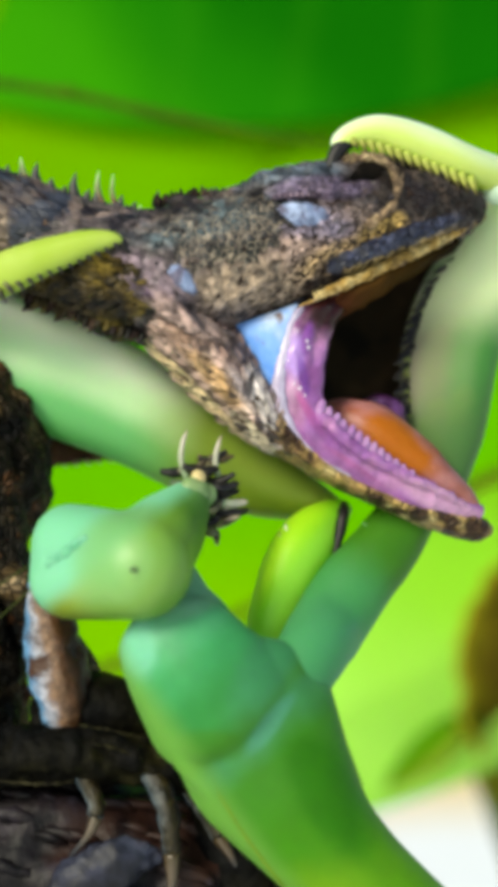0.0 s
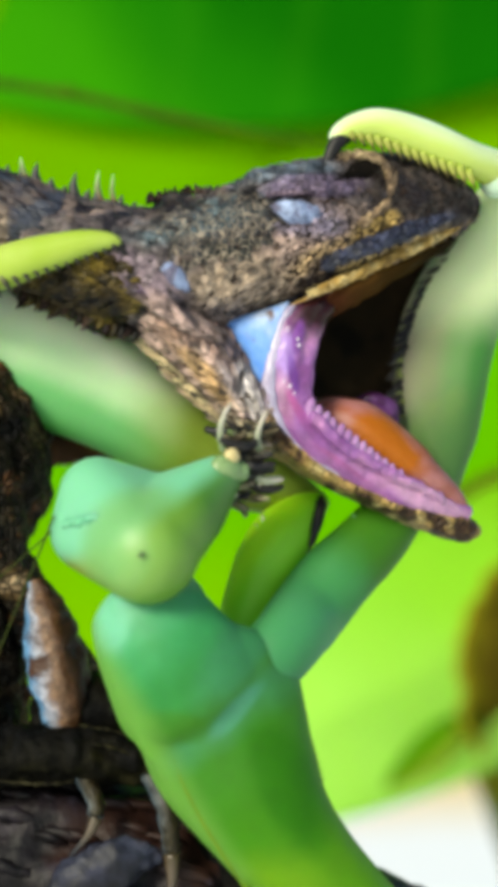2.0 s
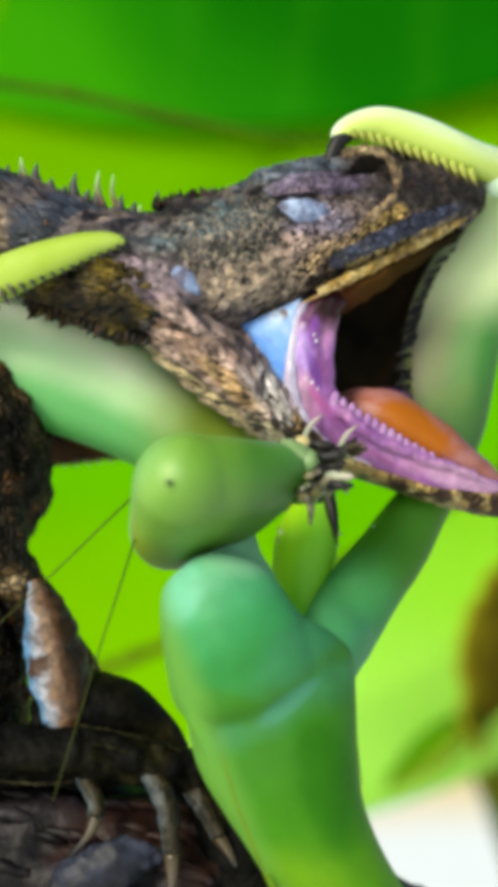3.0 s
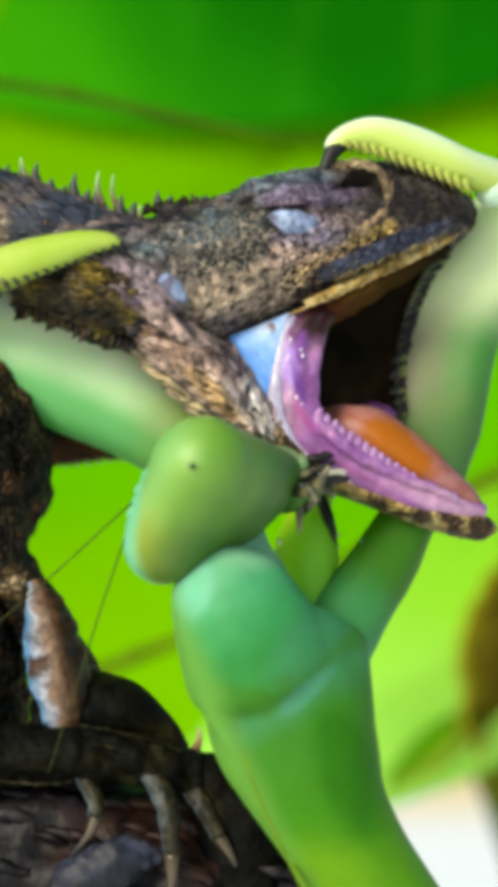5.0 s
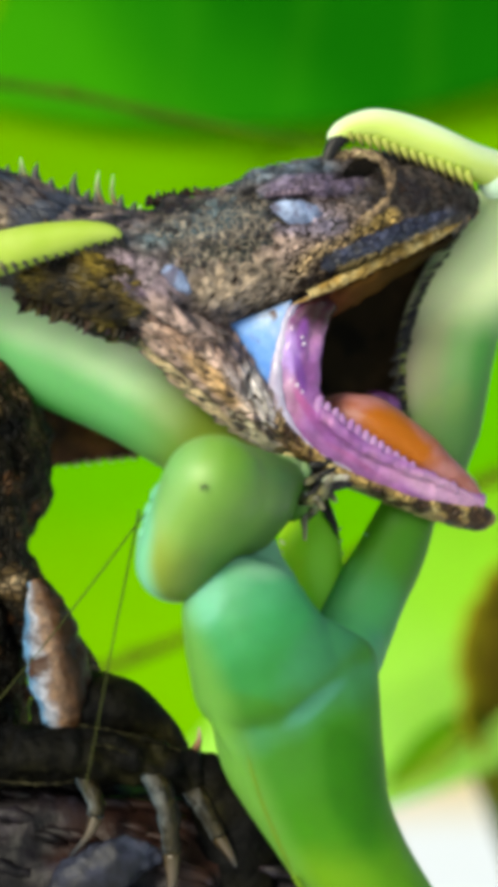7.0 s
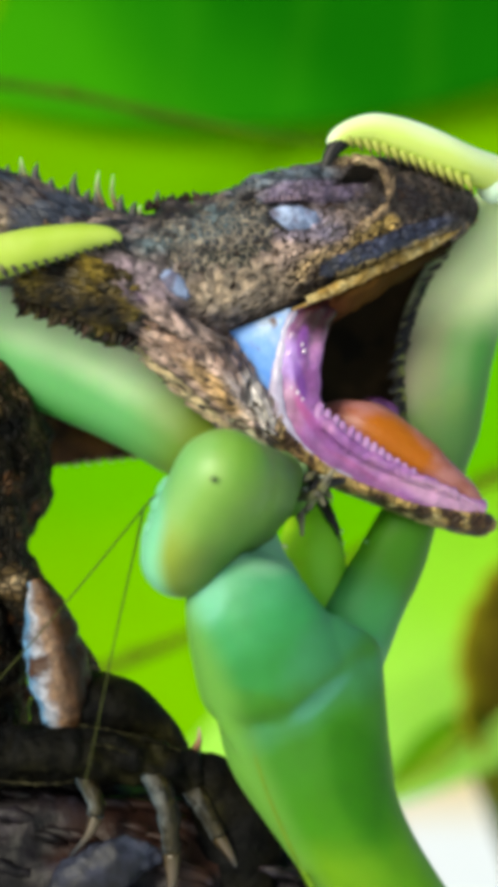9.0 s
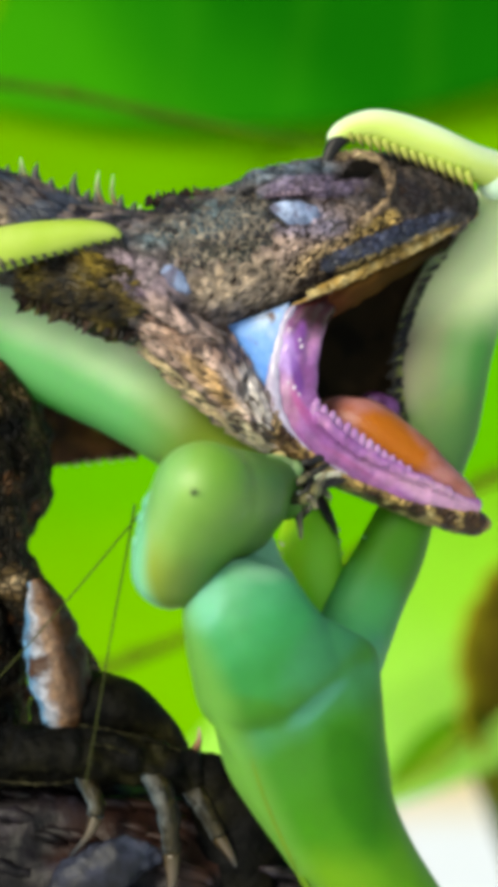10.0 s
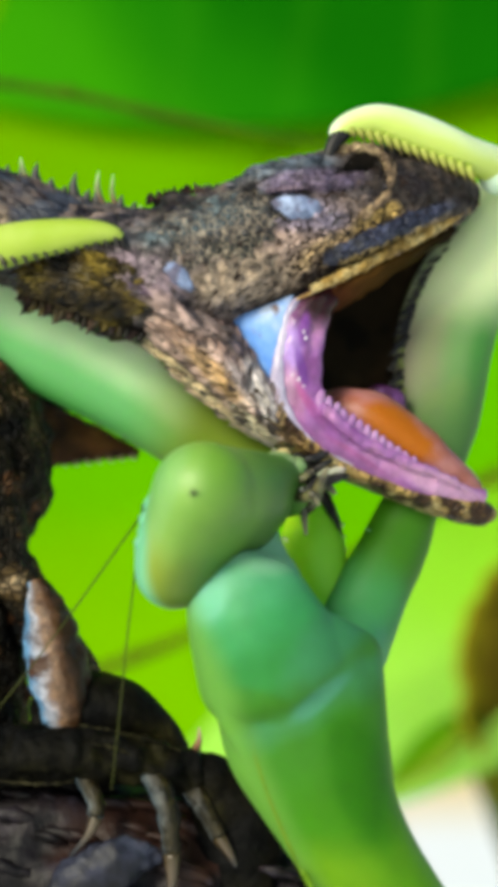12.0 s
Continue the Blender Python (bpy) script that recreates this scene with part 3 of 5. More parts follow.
# ---- shapes ----
def at(a, d, y=0.0):
    """A place from the plan: across and down in its units, as sighted from the eye, and the depth behind the middle plane."""
    k = 1 + y * U / D
    return Vector(((a - 440) * U * k, y * U, Z0 + (784 - d) * U * k))


def spline(rows, count):
    """Rows of numbers, drawn through by a smooth curve at count even steps."""
    p = np.array(rows, float)
    n = len(p)
    if n == 2:
        s = np.linspace(0, 1, count)[:, None]
        return p[0] * (1 - s) + p[1] * s
    out = []
    for s in np.linspace(0, n - 1.000001, count):
        i = int(s)
        f = s - i
        b, c = p[i], p[i + 1]
        a = p[i - 1] if i else 2 * b - c
        e = p[i + 2] if i + 2 < n else 2 * c - b
        out.append(0.5 * (2 * b + (c - a) * f + (2 * a - 5 * b + 4 * c - e) * f * f + (3 * b - 3 * c + e - a) * f ** 3))
    return np.array(out)


def rings(rows, steps, sides, rough=0.0, rough_scale=0.004, square=1.0):
    """A grid of places round a path of (across, down, depth, half-height, half-depth)."""
    s = spline(rows, steps)
    c = [at(*r[:3]) for r in s]
    grid = np.zeros((steps, sides, 3))
    for i in range(steps):
        t = (c[min(i + 1, steps - 1)] - c[max(i - 1, 0)]).normalized()
        up = Vector((-t.z, 0, t.x))
        up = up.normalized() if up.length > 1e-4 else Vector((0, 0, 1))
        if up.length < 0.5:
            up = Vector((0, 0, 1))
        side = t.cross(up).normalized()
        up = side.cross(t).normalized()
        k = (1 + s[i][2] * U / D) * U
        ra, rb = max(s[i][3], 0.5) * k, max(s[i][4], 0.5) * k
        for j in range(sides):
            th = 2 * math.pi * j / sides
            cu, su = math.cos(th), math.sin(th)
            if square != 1.0:
                cu = math.copysign(abs(cu) ** square, cu)
                su = math.copysign(abs(su) ** square, su)
            v = c[i] + up * (ra * cu) + side * (rb * su)
            if rough:
                q = v / rough_scale
                d = (noise.noise(q) + 0.5 * noise.noise(q * 2.3)) * rough * U
                v = v + (v - c[i]).normalized() * d
            grid[i, j] = v
    return grid, c


def tube(rows, steps=24, sides=20, rough=0.0, rough_scale=0.004, square=1.0):
    """A closed skin round a path, with u along and v round it."""
    grid, c = rings(rows, steps, sides, rough, rough_scale, square)
    bm = bmesh.new()
    uvl = bm.loops.layers.uv.new("UVMap")
    vs = [[bm.verts.new(grid[i, j]) for j in range(sides)] for i in range(steps)]
    for i in range(steps - 1):
        for j in range(sides):
            k = (j + 1) % sides
            f = bm.faces.new((vs[i][j], vs[i][k], vs[i + 1][k], vs[i + 1][j]))
            f.smooth = True
            for lp, (a, b) in zip(f.loops, ((i, j), (i, j + 1), (i + 1, j + 1), (i + 1, j))):
                lp[uvl].uv = (a / (steps - 1), b / sides)
    for i, order in ((0, 1), (steps - 1, -1)):
        f = bm.faces.new(vs[i][::-order])
        f.smooth = True
        for lp in f.loops:
            lp[uvl].uv = (i / (steps - 1), 0.5)
    bmesh.ops.recalc_face_normals(bm, faces=bm.faces)
    return bm


def ball(a, d, y, ra, rd, ry, turn=0.0, detail=3):
    """An ellipsoid with half-axes across, down and in depth, turned clockwise by degrees."""
    bm = bmesh.new()
    bmesh.ops.create_icosphere(bm, subdivisions=detail, radius=1)
    k = (1 + y * U / D) * U
    m = Matrix.Translation(at(a, d, y)) @ pose(0, 0, 0, 0, turn, 0) @ Matrix.Diagonal((ra * k, ry * k, rd * k, 1))
    bmesh.ops.transform(bm, matrix=m, verts=bm.verts)
    for f in bm.faces:
        f.smooth = True
    return bm


def thorn(root, tip, radius, bend=0.0, sides=6):
    """A curved spike between two places of the plan."""
    (a0, d0, y0), (a1, d1, y1) = root, tip
    mx, md = (a0 + a1) / 2 + bend * (d1 - d0), (d0 + d1) / 2 - bend * (a1 - a0)
    return tube([(a0, d0, y0, radius, radius), (mx, md, (y0 + y1) / 2, radius * 0.66, radius * 0.66), (a1, d1, y1, 0.8, 0.8)], 6, sides)


def thing(name, spot, label, category, **more):
    ob = new(name)
    ob.empty_display_size = 0.005
    ob.location = at(*spot)
    return tagged(ob, label, category, **more)


ORIGIN = {}


def part(name, bm, material_, parent, label="", origin=None):
    """One mesh under a thing or a part; origin: the place it turns about."""
    base = ORIGIN.get(parent, parent.location.copy())
    o = at(*origin) if origin else base
    bmesh.ops.translate(bm, vec=-o, verts=bm.verts)
    me = bpy.data.meshes.new(name)
    bm.to_mesh(me)
    bm.free()
    me.materials.append(material_)
    ob = new(name, me)
    ob.parent = parent
    ob.location = o - base
    ORIGIN[ob] = o.copy()
    return tagged(ob, label)


def lone(name, bm, material_, label, category, spot=None, **more):
    o = at(*spot) if spot else Vector((0, 0, 0))
    bmesh.ops.translate(bm, vec=-o, verts=bm.verts)
    me = bpy.data.meshes.new(name)
    bm.to_mesh(me)
    bm.free()
    me.materials.append(material_)
    ob = new(name, me)
    ob.location = o
    return tagged(ob, label, category, **more)


def within(p, a, d, ra, rd):
    """Whether a place lies inside an ellipse of the plan."""
    q = p - at(a, d)
    return (q.x / (ra * U)) ** 2 + (q.z / (rd * U)) ** 2 < 1


def scales(grid, keep, size, lift, rng, stretch=1.5, jitter=0.25):
    """Overlapping keeled scales laid on a grid of places; keep(place) says where, size(place) how large."""
    S, N = grid.shape[:2]
    verts, faces, along = [], [], []
    for i in range(1, S - 1):
        for j in range(N):
            if (i + j) % 2:
                continue
            p = Vector(grid[i, j])
            if not keep(p):
                continue
            tu = Vector(grid[i + 1, j] - grid[i - 1, j])
            tv = Vector(grid[i, (j + 1) % N] - grid[i, j - 1])
            if tu.length < 1e-7 or tv.length < 1e-7:
                continue
            span_u, span_v = tu.length, tv.length
            tu.normalize()
            nor = tv.cross(tu).normalized()
            out = p - Vector(grid[i].mean(axis=0))
            if nor.dot(out) < 0:
                nor = -nor
            tv = nor.cross(tu)
            w = min(size(p), span_v * 0.62) * rng.uniform(1 - jitter, 1 + jitter)
            le = min(size(p) * stretch, span_u * 0.75) * rng.uniform(1 - jitter, 1 + jitter)
            b = len(verts)
            along.append(i / S)
            up = lift * rng.uniform(0.5, 1.5)
            p = p + tu * (rng.uniform(-0.25, 0.25) * span_u) + tv * (rng.uniform(-0.25, 0.25) * span_v)
            q = rng.uniform(-0.35, 0.35)
            tu, tv = tu * math.cos(q) + tv * math.sin(q), tv * math.cos(q) - tu * math.sin(q)
            sk = rng.uniform(-0.2, 0.2) * w
            for a, c, h in ((-le, 0, -0.2), (-0.35 * le, -w, 0.0), (-0.35 * le, w, 0.0), (-0.2 * le, 0, 0.7), (0.5 * le, -0.7 * w, 0.35), (0.5 * le, 0.7 * w, 0.35), (le, 0, 1.0)):
                verts.append(p + tu * -a + tv * (c + sk) + nor * (h * up))
            faces += [(b, b + 1, b + 3), (b, b + 3, b + 2), (b + 1, b + 4, b + 3), (b + 2, b + 3, b + 5), (b + 4, b + 6, b + 3), (b + 3, b + 6, b + 5)]
    me = bpy.data.meshes.new("scales")
    me.from_pydata([tuple(v) for v in verts], [], faces)
    bm = bmesh.new()
    bm.from_mesh(me)
    bpy.data.meshes.remove(me)
    uvl = bm.loops.layers.uv.new("UVMap")
    for i, f in enumerate(bm.faces):
        for lp in f.loops:
            lp[uvl].uv = (along[i // 6], 0.5)
    bmesh.ops.recalc_face_normals(bm, faces=bm.faces)
    return bm


def membrane(a, b, c, swell, n=14):
    """A stretched three-cornered skin that swells towards the eye, with a closed back."""
    bm = bmesh.new()
    A, B, C = (np.array(q, float) for q in (a, b, c))
    front, rear = {}, {}
    for i in range(n + 1):
        for j in range(n + 1 - i):
            u, v = i / n, j / n
            w = 1 - u - v
            q = A * w + B * u + C * v
            rise = swell * max(0.0, 27 * u * v * w) ** 0.5
            p = at(q[0], q[1], q[2] - rise)
            p.y -= 2.5 * U * noise.noise(p / 0.0004)
            front[i, j] = bm.verts.new(p)
            rear[i, j] = bm.verts.new(at(q[0], q[1], q[2] + 14))
    for side in (front, rear):
        for i in range(n):
            for j in range(n - i):
                bm.faces.new((side[i, j], side[i + 1, j], side[i, j + 1])).smooth = True
                if i + j < n - 1:
                    bm.faces.new((side[i + 1, j], side[i + 1, j + 1], side[i, j + 1])).smooth = True
    edge = [(i, 0) for i in range(n)] + [(n - i, i) for i in range(n)] + [(0, n - i) for i in range(n)]
    for p, q in zip(edge, edge[1:] + edge[:1]):
        bm.faces.new((front[p], front[q], rear[q], rear[p]))
    bmesh.ops.recalc_face_normals(bm, faces=bm.faces)
    return bm


def patch(grid, keep, rise):
    """The cells of a grid of places that keep() picks, raised off it as a thin shell."""
    S, N = grid.shape[:2]
    bm = bmesh.new()
    seen = {}

    def vert(i, j):
        j %= N
        if (i, j) not in seen:
            c = Vector(grid[i].mean(axis=0))
            q = Vector(grid[i, j])
            seen[i, j] = bm.verts.new(q + (q - c).normalized() * rise)
        return seen[i, j]
    for i in range(S - 1):
        for j in range(N):
            if keep(Vector(grid[i, j])):
                bm.faces.new((vert(i, j), vert(i, j + 1), vert(i + 1, j + 1), vert(i + 1, j))).smooth = True
    bmesh.ops.recalc_face_normals(bm, faces=bm.faces)
    return bm


# ---- the setting ----
def setting():
    bm = bmesh.new()
    n = 60
    grid = [[bm.verts.new(((i / n - 0.5) * 60 * abs(i / n - 0.5) * 2, (j / n - 0.5) * 60 * abs(j / n - 0.5) * 2, 0)) for j in range(n + 1)] for i in range(n + 1)]
    for row in grid:
        for v in row:
            v.co.z = 0.004 * noise.noise(v.co * 5) - 0.004
    for i in range(n):
        for j in range(n):
            bm.faces.new((grid[i][j], grid[i + 1][j], grid[i + 1][j + 1], grid[i][j + 1]))
    lone("ground", bm, MAT["ground"], "pale sunlit sandy ground, far out of focus", "ground", kind="structure")


def leaf(name, base, tip, half, mat, label, cup=0.12, droop=0.1, lobes=0.0, stalk=None, twist=0.0):
    """A broad leaf from its base to its tip, with midrib, raised side veins and a stalk."""
    A, B = at(*base), at(*tip)
    k = (1 + base[2] * U / D) * U
    axis = B - A
    length = axis.length
    axis.normalize()
    across = axis.cross(Vector((0, 1, 0))).normalized()
    face = across.cross(axis).normalized()
    across = Matrix.Rotation(radians(twist), 3, axis) @ across
    face = Matrix.Rotation(radians(twist), 3, axis) @ face
    L, W = 60, 36
    bm = bmesh.new()
    uvl = bm.loops.layers.uv.new("UVMap")
    vs = []
    for i in range(L + 1):
        u = i / L
        w = half * k * (max(0.0, math.sin(math.pi * u ** 0.85)) ** 0.7 + 0.004)
        row = []
        for j in range(W + 1):
            v = j / W * 2 - 1
            s = 1 + lobes * noise.noise(Vector((u * 9, v * 2, length * 40)))
            ripple = 0.012 * half * k * math.sin((u * 26 + abs(v) * 7)) * (1 - v * v)
            h = cup * half * k * v * v + ripple - droop * length * u * u - 0.03 * half * k * math.exp(-(v / 0.04) ** 2)
            row.append(bm.verts.new(A + axis * (u * length) + across * (v * w * s) - face * h))
        vs.append(row)
    for i in range(L):
        for j in range(W):
            f = bm.faces.new((vs[i][j], vs[i + 1][j], vs[i + 1][j + 1], vs[i][j + 1]))
            f.smooth = True
            for lp, (a, b) in zip(f.loops, ((i, j), (i + 1, j), (i + 1, j + 1), (i, j + 1))):
                lp[uvl].uv = (a / L, b / W)
    ob = thing(name, base, label, "leaf")
    blade = part("blade", bm, mat, ob)
    so = blade.modifiers.new("thickness", "SOLIDIFY")
    so.thickness = 0.0004
    rib = []
    for i in range(0, L + 1, 6):
        u = i / L
        rib.append(A + axis * (u * length) + face * (droop * length * u * u + 0.03 * half * k))
    rb = bmesh.new()
    prev = None
    for i, p in enumerate(rib):
        r = 0.02 * half * k * (1.1 - i / len(rib))
        ring = [rb.verts.new(p + across * (r * math.cos(q)) + face * (r * math.sin(q))) for q in [2 * math.pi * z / 8 for z in range(8)]]
        if prev:
            for z in range(8):
                rb.faces.new((prev[z], prev[(z + 1) % 8], ring[(z + 1) % 8], ring[z])).smooth = True
        prev = ring
    bmesh.ops.recalc_face_normals(rb, faces=rb.faces)
    part("midrib", rb, mat, ob)
    if stalk:
        foot = Vector((stalk[0], stalk[1], -0.003))
        sb = bmesh.new()
        prev = None
        for i in range(15):
            f = i / 14
            p = A.lerp(foot, f) + Vector((0, 0.02 * math.sin(math.pi * f), 0.02 * math.sin(math.pi * f)))
            ring = [sb.verts.new(p + Vector((math.cos(q), math.sin(q), 0)) * (0.0014 + 0.001 * f)) for q in [2 * math.pi * z / 10 for z in range(10)]]
            if prev:
                for z in range(10):
                    sb.faces.new((prev[z], prev[(z + 1) % 10], ring[(z + 1) % 10], ring[z])).smooth = True
            prev = ring
        bmesh.ops.recalc_face_normals(sb, faces=sb.faces)
        part("stalk", sb, MAT["stalk"], ob)
    return ob


def leaves():
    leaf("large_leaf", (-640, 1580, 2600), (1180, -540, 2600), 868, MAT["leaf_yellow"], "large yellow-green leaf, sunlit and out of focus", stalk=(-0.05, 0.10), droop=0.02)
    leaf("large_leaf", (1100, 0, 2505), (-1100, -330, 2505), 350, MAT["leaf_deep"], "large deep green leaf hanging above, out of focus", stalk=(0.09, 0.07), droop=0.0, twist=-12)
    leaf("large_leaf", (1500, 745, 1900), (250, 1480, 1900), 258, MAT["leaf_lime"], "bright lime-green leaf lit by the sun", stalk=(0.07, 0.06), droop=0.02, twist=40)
    leaf("dead_leaf", (968, 960, 1720), (903, 1405, 1720), 132, MAT["leaf_dead"], "curled dry brown leaf hanging, out of focus", cup=0.5, lobes=0.2, stalk=(0.05, 0.06))
    leaf("small_leaf", (822, 1268, 1700), (690, 1392, 1700), 30, MAT["leaf_olive"], "small olive-green leaf with a yellowed edge, out of focus", cup=0.3, stalk=(0.05, 0.06))
    tw = thing("twig", (-300, 110, 1000), "thin dark olive-green twig across the leaves, out of focus", "twig")
    part("stem", tube([(-900, 20, 1000, 14, 14), (-400, 80, 1000, 10, 10), (-60, 138, 1000, 9, 9), (130, 168, 1000, 9, 9), (300, 206, 1000, 8, 8), (480, 240, 1000, 6, 6), (640, 262, 1000, 2, 2)], 40, 10, 4), MAT["green_twig"], tw)
    part("bud", ball(120, 164, 996, 20, 12, 12, 12), MAT["green_twig"], tw)
    tw = thing("twig", (100, 1220, 1400), "thin olive twig crossing behind the animals, out of focus", "twig")
    part("stem", tube([(-300, 1380, 1400, 9, 9), (140, 1200, 1400, 10, 10), (320, 1130, 1400, 9, 9), (560, 1020, 1400, 9, 9), (900, 830, 1400, 12, 12), (1300, 700, 1300, 14, 14)], 40, 10, 4), MAT["stalk"], tw)
    for a, d in ((240, 1160), (500, 1048)):
        part("bud", ball(a, d, 1395, 22, 14, 14, -24), MAT["stalk"], tw)


def branch():
    ob = thing("branch", (100, 1520, 60), "dark rough bark-covered branch that the lizard clings to", "branch")
    part("bark", tube([(-1800, 5200, 200, 260, 260), (-1100, 3000, 160, 240, 240), (-520, 1760, 120, 215, 215), (-160, 1560, 80, 205, 200), (120, 1560, 70, 205, 200), (400, 1640, 80, 205, 200),
                       (700, 1800, 100, 200, 200), (1100, 2200, 140, 200, 200), (1700, 3400, 200, 210, 210), (2100, 5200, 220, 220, 220)], 150, 48, 30, 0.002), MAT["bark"], ob)
    part("knot", tube([(60, 1640, -120, 40, 30), (150, 1560, -140, 52, 34), (220, 1522, -142, 44, 30), (282, 1512, -120, 12, 14)], 30, 24, 9, 0.0008), MAT["slate_bark"], ob, "smooth slate-blue swelling of the bark")
    rng = random.Random(8)
    for i in range(46):
        a, d = rng.uniform(-60, 700), rng.uniform(1380, 1600)
        d = max(d, 1370 + 0.42 * max(0, a - 200))
        y = 70 - 200 * math.sqrt(max(0.05, 1 - ((1570 + 0.3 * max(0, a - 200) - d) / 205) ** 2))
        w = rng.uniform(24, 60)
        part("bark_plate", tube([(a - w, d - 0.1 * w, y + 8, 3, 3), (a - w * 0.3, d, y, w * 0.22, 9), (a + w * 0.5, d + 0.2 * w, y + 1, w * 0.2, 9), (a + w, d + 0.45 * w, y + 8, 3, 3)], 10, 10, 7, 0.0007), MAT["bark"], ob)


setting()
leaves()
branch()


# ---- the lizard ----
CRANIUM = [(40, 450, 0, 86, 130), (110, 460, 0, 98, 160), (190, 482, 0, 108, 185), (260, 497, 0, 118, 200), (320, 494, 0, 138, 205), (390, 473, 0, 123, 198), (450, 447, 0, 120, 182),
           (520, 424, 0, 117, 166), (600, 396, 0, 114, 150), (680, 376, 0, 101, 130), (755, 370, 0, 74, 104), (812, 375, 0, 41, 70), (838, 380, 0, 14, 28)]
JAW = [(270, 560, 0, 60, 150), (340, 615, 0, 70, 172), (400, 675, -4, 66, 165), (462, 738, -8, 52, 148), (530, 800, -10, 30, 128), (606, 848, -10, 20, 106), (700, 885, -8, 21, 82),
       (780, 909, -6, 25, 58), (834, 922, -4, 25, 38), (862, 924, -2, 17, 20), (872, 922, 0, 6, 8)]


def lizard():
    rng = random.Random(4)
    ob = thing("lizard", (60, 1200, 60), "brown scaly lizard, spiny nape, mouth gaping, gripped by a mantis", "lizard")
    # trunk and neck
    part("torso", tube([(-150, 470, 40, 130, 150), (-190, 640, 60, 150, 170), (-90, 796, 70, 178, 170), (-105, 960, 70, 150, 160), (-110, 1120, 70, 160, 160), (-130, 1320, 80, 170, 160), (-180, 1600, 90, 120, 120)], 80, 60, 24, 0.0014), MAT["limb"], ob)
    neck_rows = [(-190, 420, 20, 105, 130), (-100, 400, 15, 105, 135), (-10, 402, 5, 98, 140), (70, 425, 0, 92, 140), (150, 455, 0, 90, 140), (230, 475, 0, 85, 140)]
    neck = part("neck", tube(neck_rows, 40, 40, 6, 0.0012), MAT["scaly"], ob)
    grid, _ = rings(neck_rows, 44, 72, 4, 0.0012)
    tagged(part("scale_cover", scales(grid, lambda p: p.y < 0.001, lambda p: 0.00036, 0.00016, rng), MAT["neck_scale"], neck), kind="stuff")
    for a, d, h, lean, w, kind in ((-30, 306, 30, -8, 14, "dark"), (-6, 312, 20, -4, 12, "dark"), (20, 316, 26, -6, 12, "dark"), (58, 318, 40, -22, 8, "tipped"), (46, 320, 26, -10, 9, "dark"), (68, 322, 36, -2, 12, "dark"), (92, 334, 20, 0, 14, "dark"),
                                   (114, 346, 18, 2, 14, "dark"), (136, 350, 46, -2, 13, "dark"), (154, 354, 20, 4, 12, "dark"), (184, 360, 58, -10, 9, "tipped"), (176, 362, 30, -4, 12, "dark"), (210, 364, 56, -10, 6, "tipped"), (216, 374, 30, 0, 13, "dark"),
                                   (236, 378, 22, 4, 12, "dark"), (252, 382, 20, -4, 8, "tipped"), (284, 366, 30, -4, 11, "dark"), (300, 360, 16, 4, 12, "dark")):
        part("nape_spine", thorn((a, d + 12, -12), (a + lean, d - h, -18), w, 0.10, 8), MAT["spine" if kind == "tipped" else "dark_spine"], neck)
    # head
    head = part("head", tube(CRANIUM, 90, 70, 7, 0.0014), MAT["scaly"], ob, origin=HEAD_PIVOT)
    grid, _ = rings(CRANIUM, 128, 128, 7, 0.0014)

    def on_jowl(p):
        return within(p, 130, 540, 130, 75)

    def on_temple(p):
        n = 1 + 0.9 * noise.noise(p / 0.0006)
        return p.y < 0 and (within(p, 372, 444, 84 * n, 56 * n) or within(p, 432, 402, 62 * n, 48 * n))

    def bare(p):
        return p.y > 0.0015 or on_temple(p) or on_jowl(p)
    def fine(p):
        return 0.00017 + 0.0003 * max(0.0, min(1.0, (0.002 - p.x) / 0.014))

    tagged(part("scale_cover", scales(grid, lambda p: not bare(p), fine, 0.00010, rng), MAT["scale"], head), kind="stuff")
    tagged(part("jowl_cover", scales(grid, lambda p: p.y < 0.0015 and on_jowl(p), lambda p: 0.0005, 0.00026, rng), MAT["ochre_scale"], head), kind="stuff")
    part("temple", patch(grid, on_temple, 0.00008), MAT["net"], head, "dark temple netted with tan lines")
    jaw = part("lower_jaw", tube(JAW, 60, 44, 4, 0.001), MAT["jaw"], ob, "lower jaw with orange and cream keeled scales", origin=JAW_PIVOT)
    grid, _ = rings(JAW, 54, 60, 3, 0.001)
    tagged(part("jaw_scale_cover", scales(grid, lambda p: p.y < 0.0005 and p.x < 0.0016, lambda p: 0.00047, 0.00028, rng, 1.3, 0.15), MAT["jaw_scale"], jaw), kind="stuff")
    lip = spline([(520, 542, -124, 3), (560, 526, -118, 5), (640, 491, -99, 6.5), (720, 455, -75, 6.5), (790, 417, -49, 6), (834, 388, -18, 5)], 27)
    for a, d, y, w in lip:
        part("lip_scale", ball(a, d, y, 10, w * rng.uniform(0.5, 0.75), w * 0.8, -26, 2), MAT["lip"] if rng.random() < 0.7 else MAT["ridge"], head)
    g, _ = rings([(540, 528, -126, 3, 3), (590, 508, -119, 6, 4), (680, 465, -96, 7, 4), (760, 427, -70, 7, 4), (822, 389, -34, 5, 4)], 80, 12, 3, 0.0006)
    tagged(part("lip_row_cover", scales(g, lambda p: True, lambda p: 0.00022, 0.0001, rng), MAT["gold_scale"], head), kind="stuff")
    ridge = tube([(560, 716, -112, 3, 5), (562, 734, -130, 9, 10), (578, 752, -136, 12, 11), (632, 796, -122, 12, 11), (706, 832, -98, 11, 10), (780, 862, -70, 9, 9), (836, 890, -34, 4, 6)], 90, 14, 6, 0.0003)
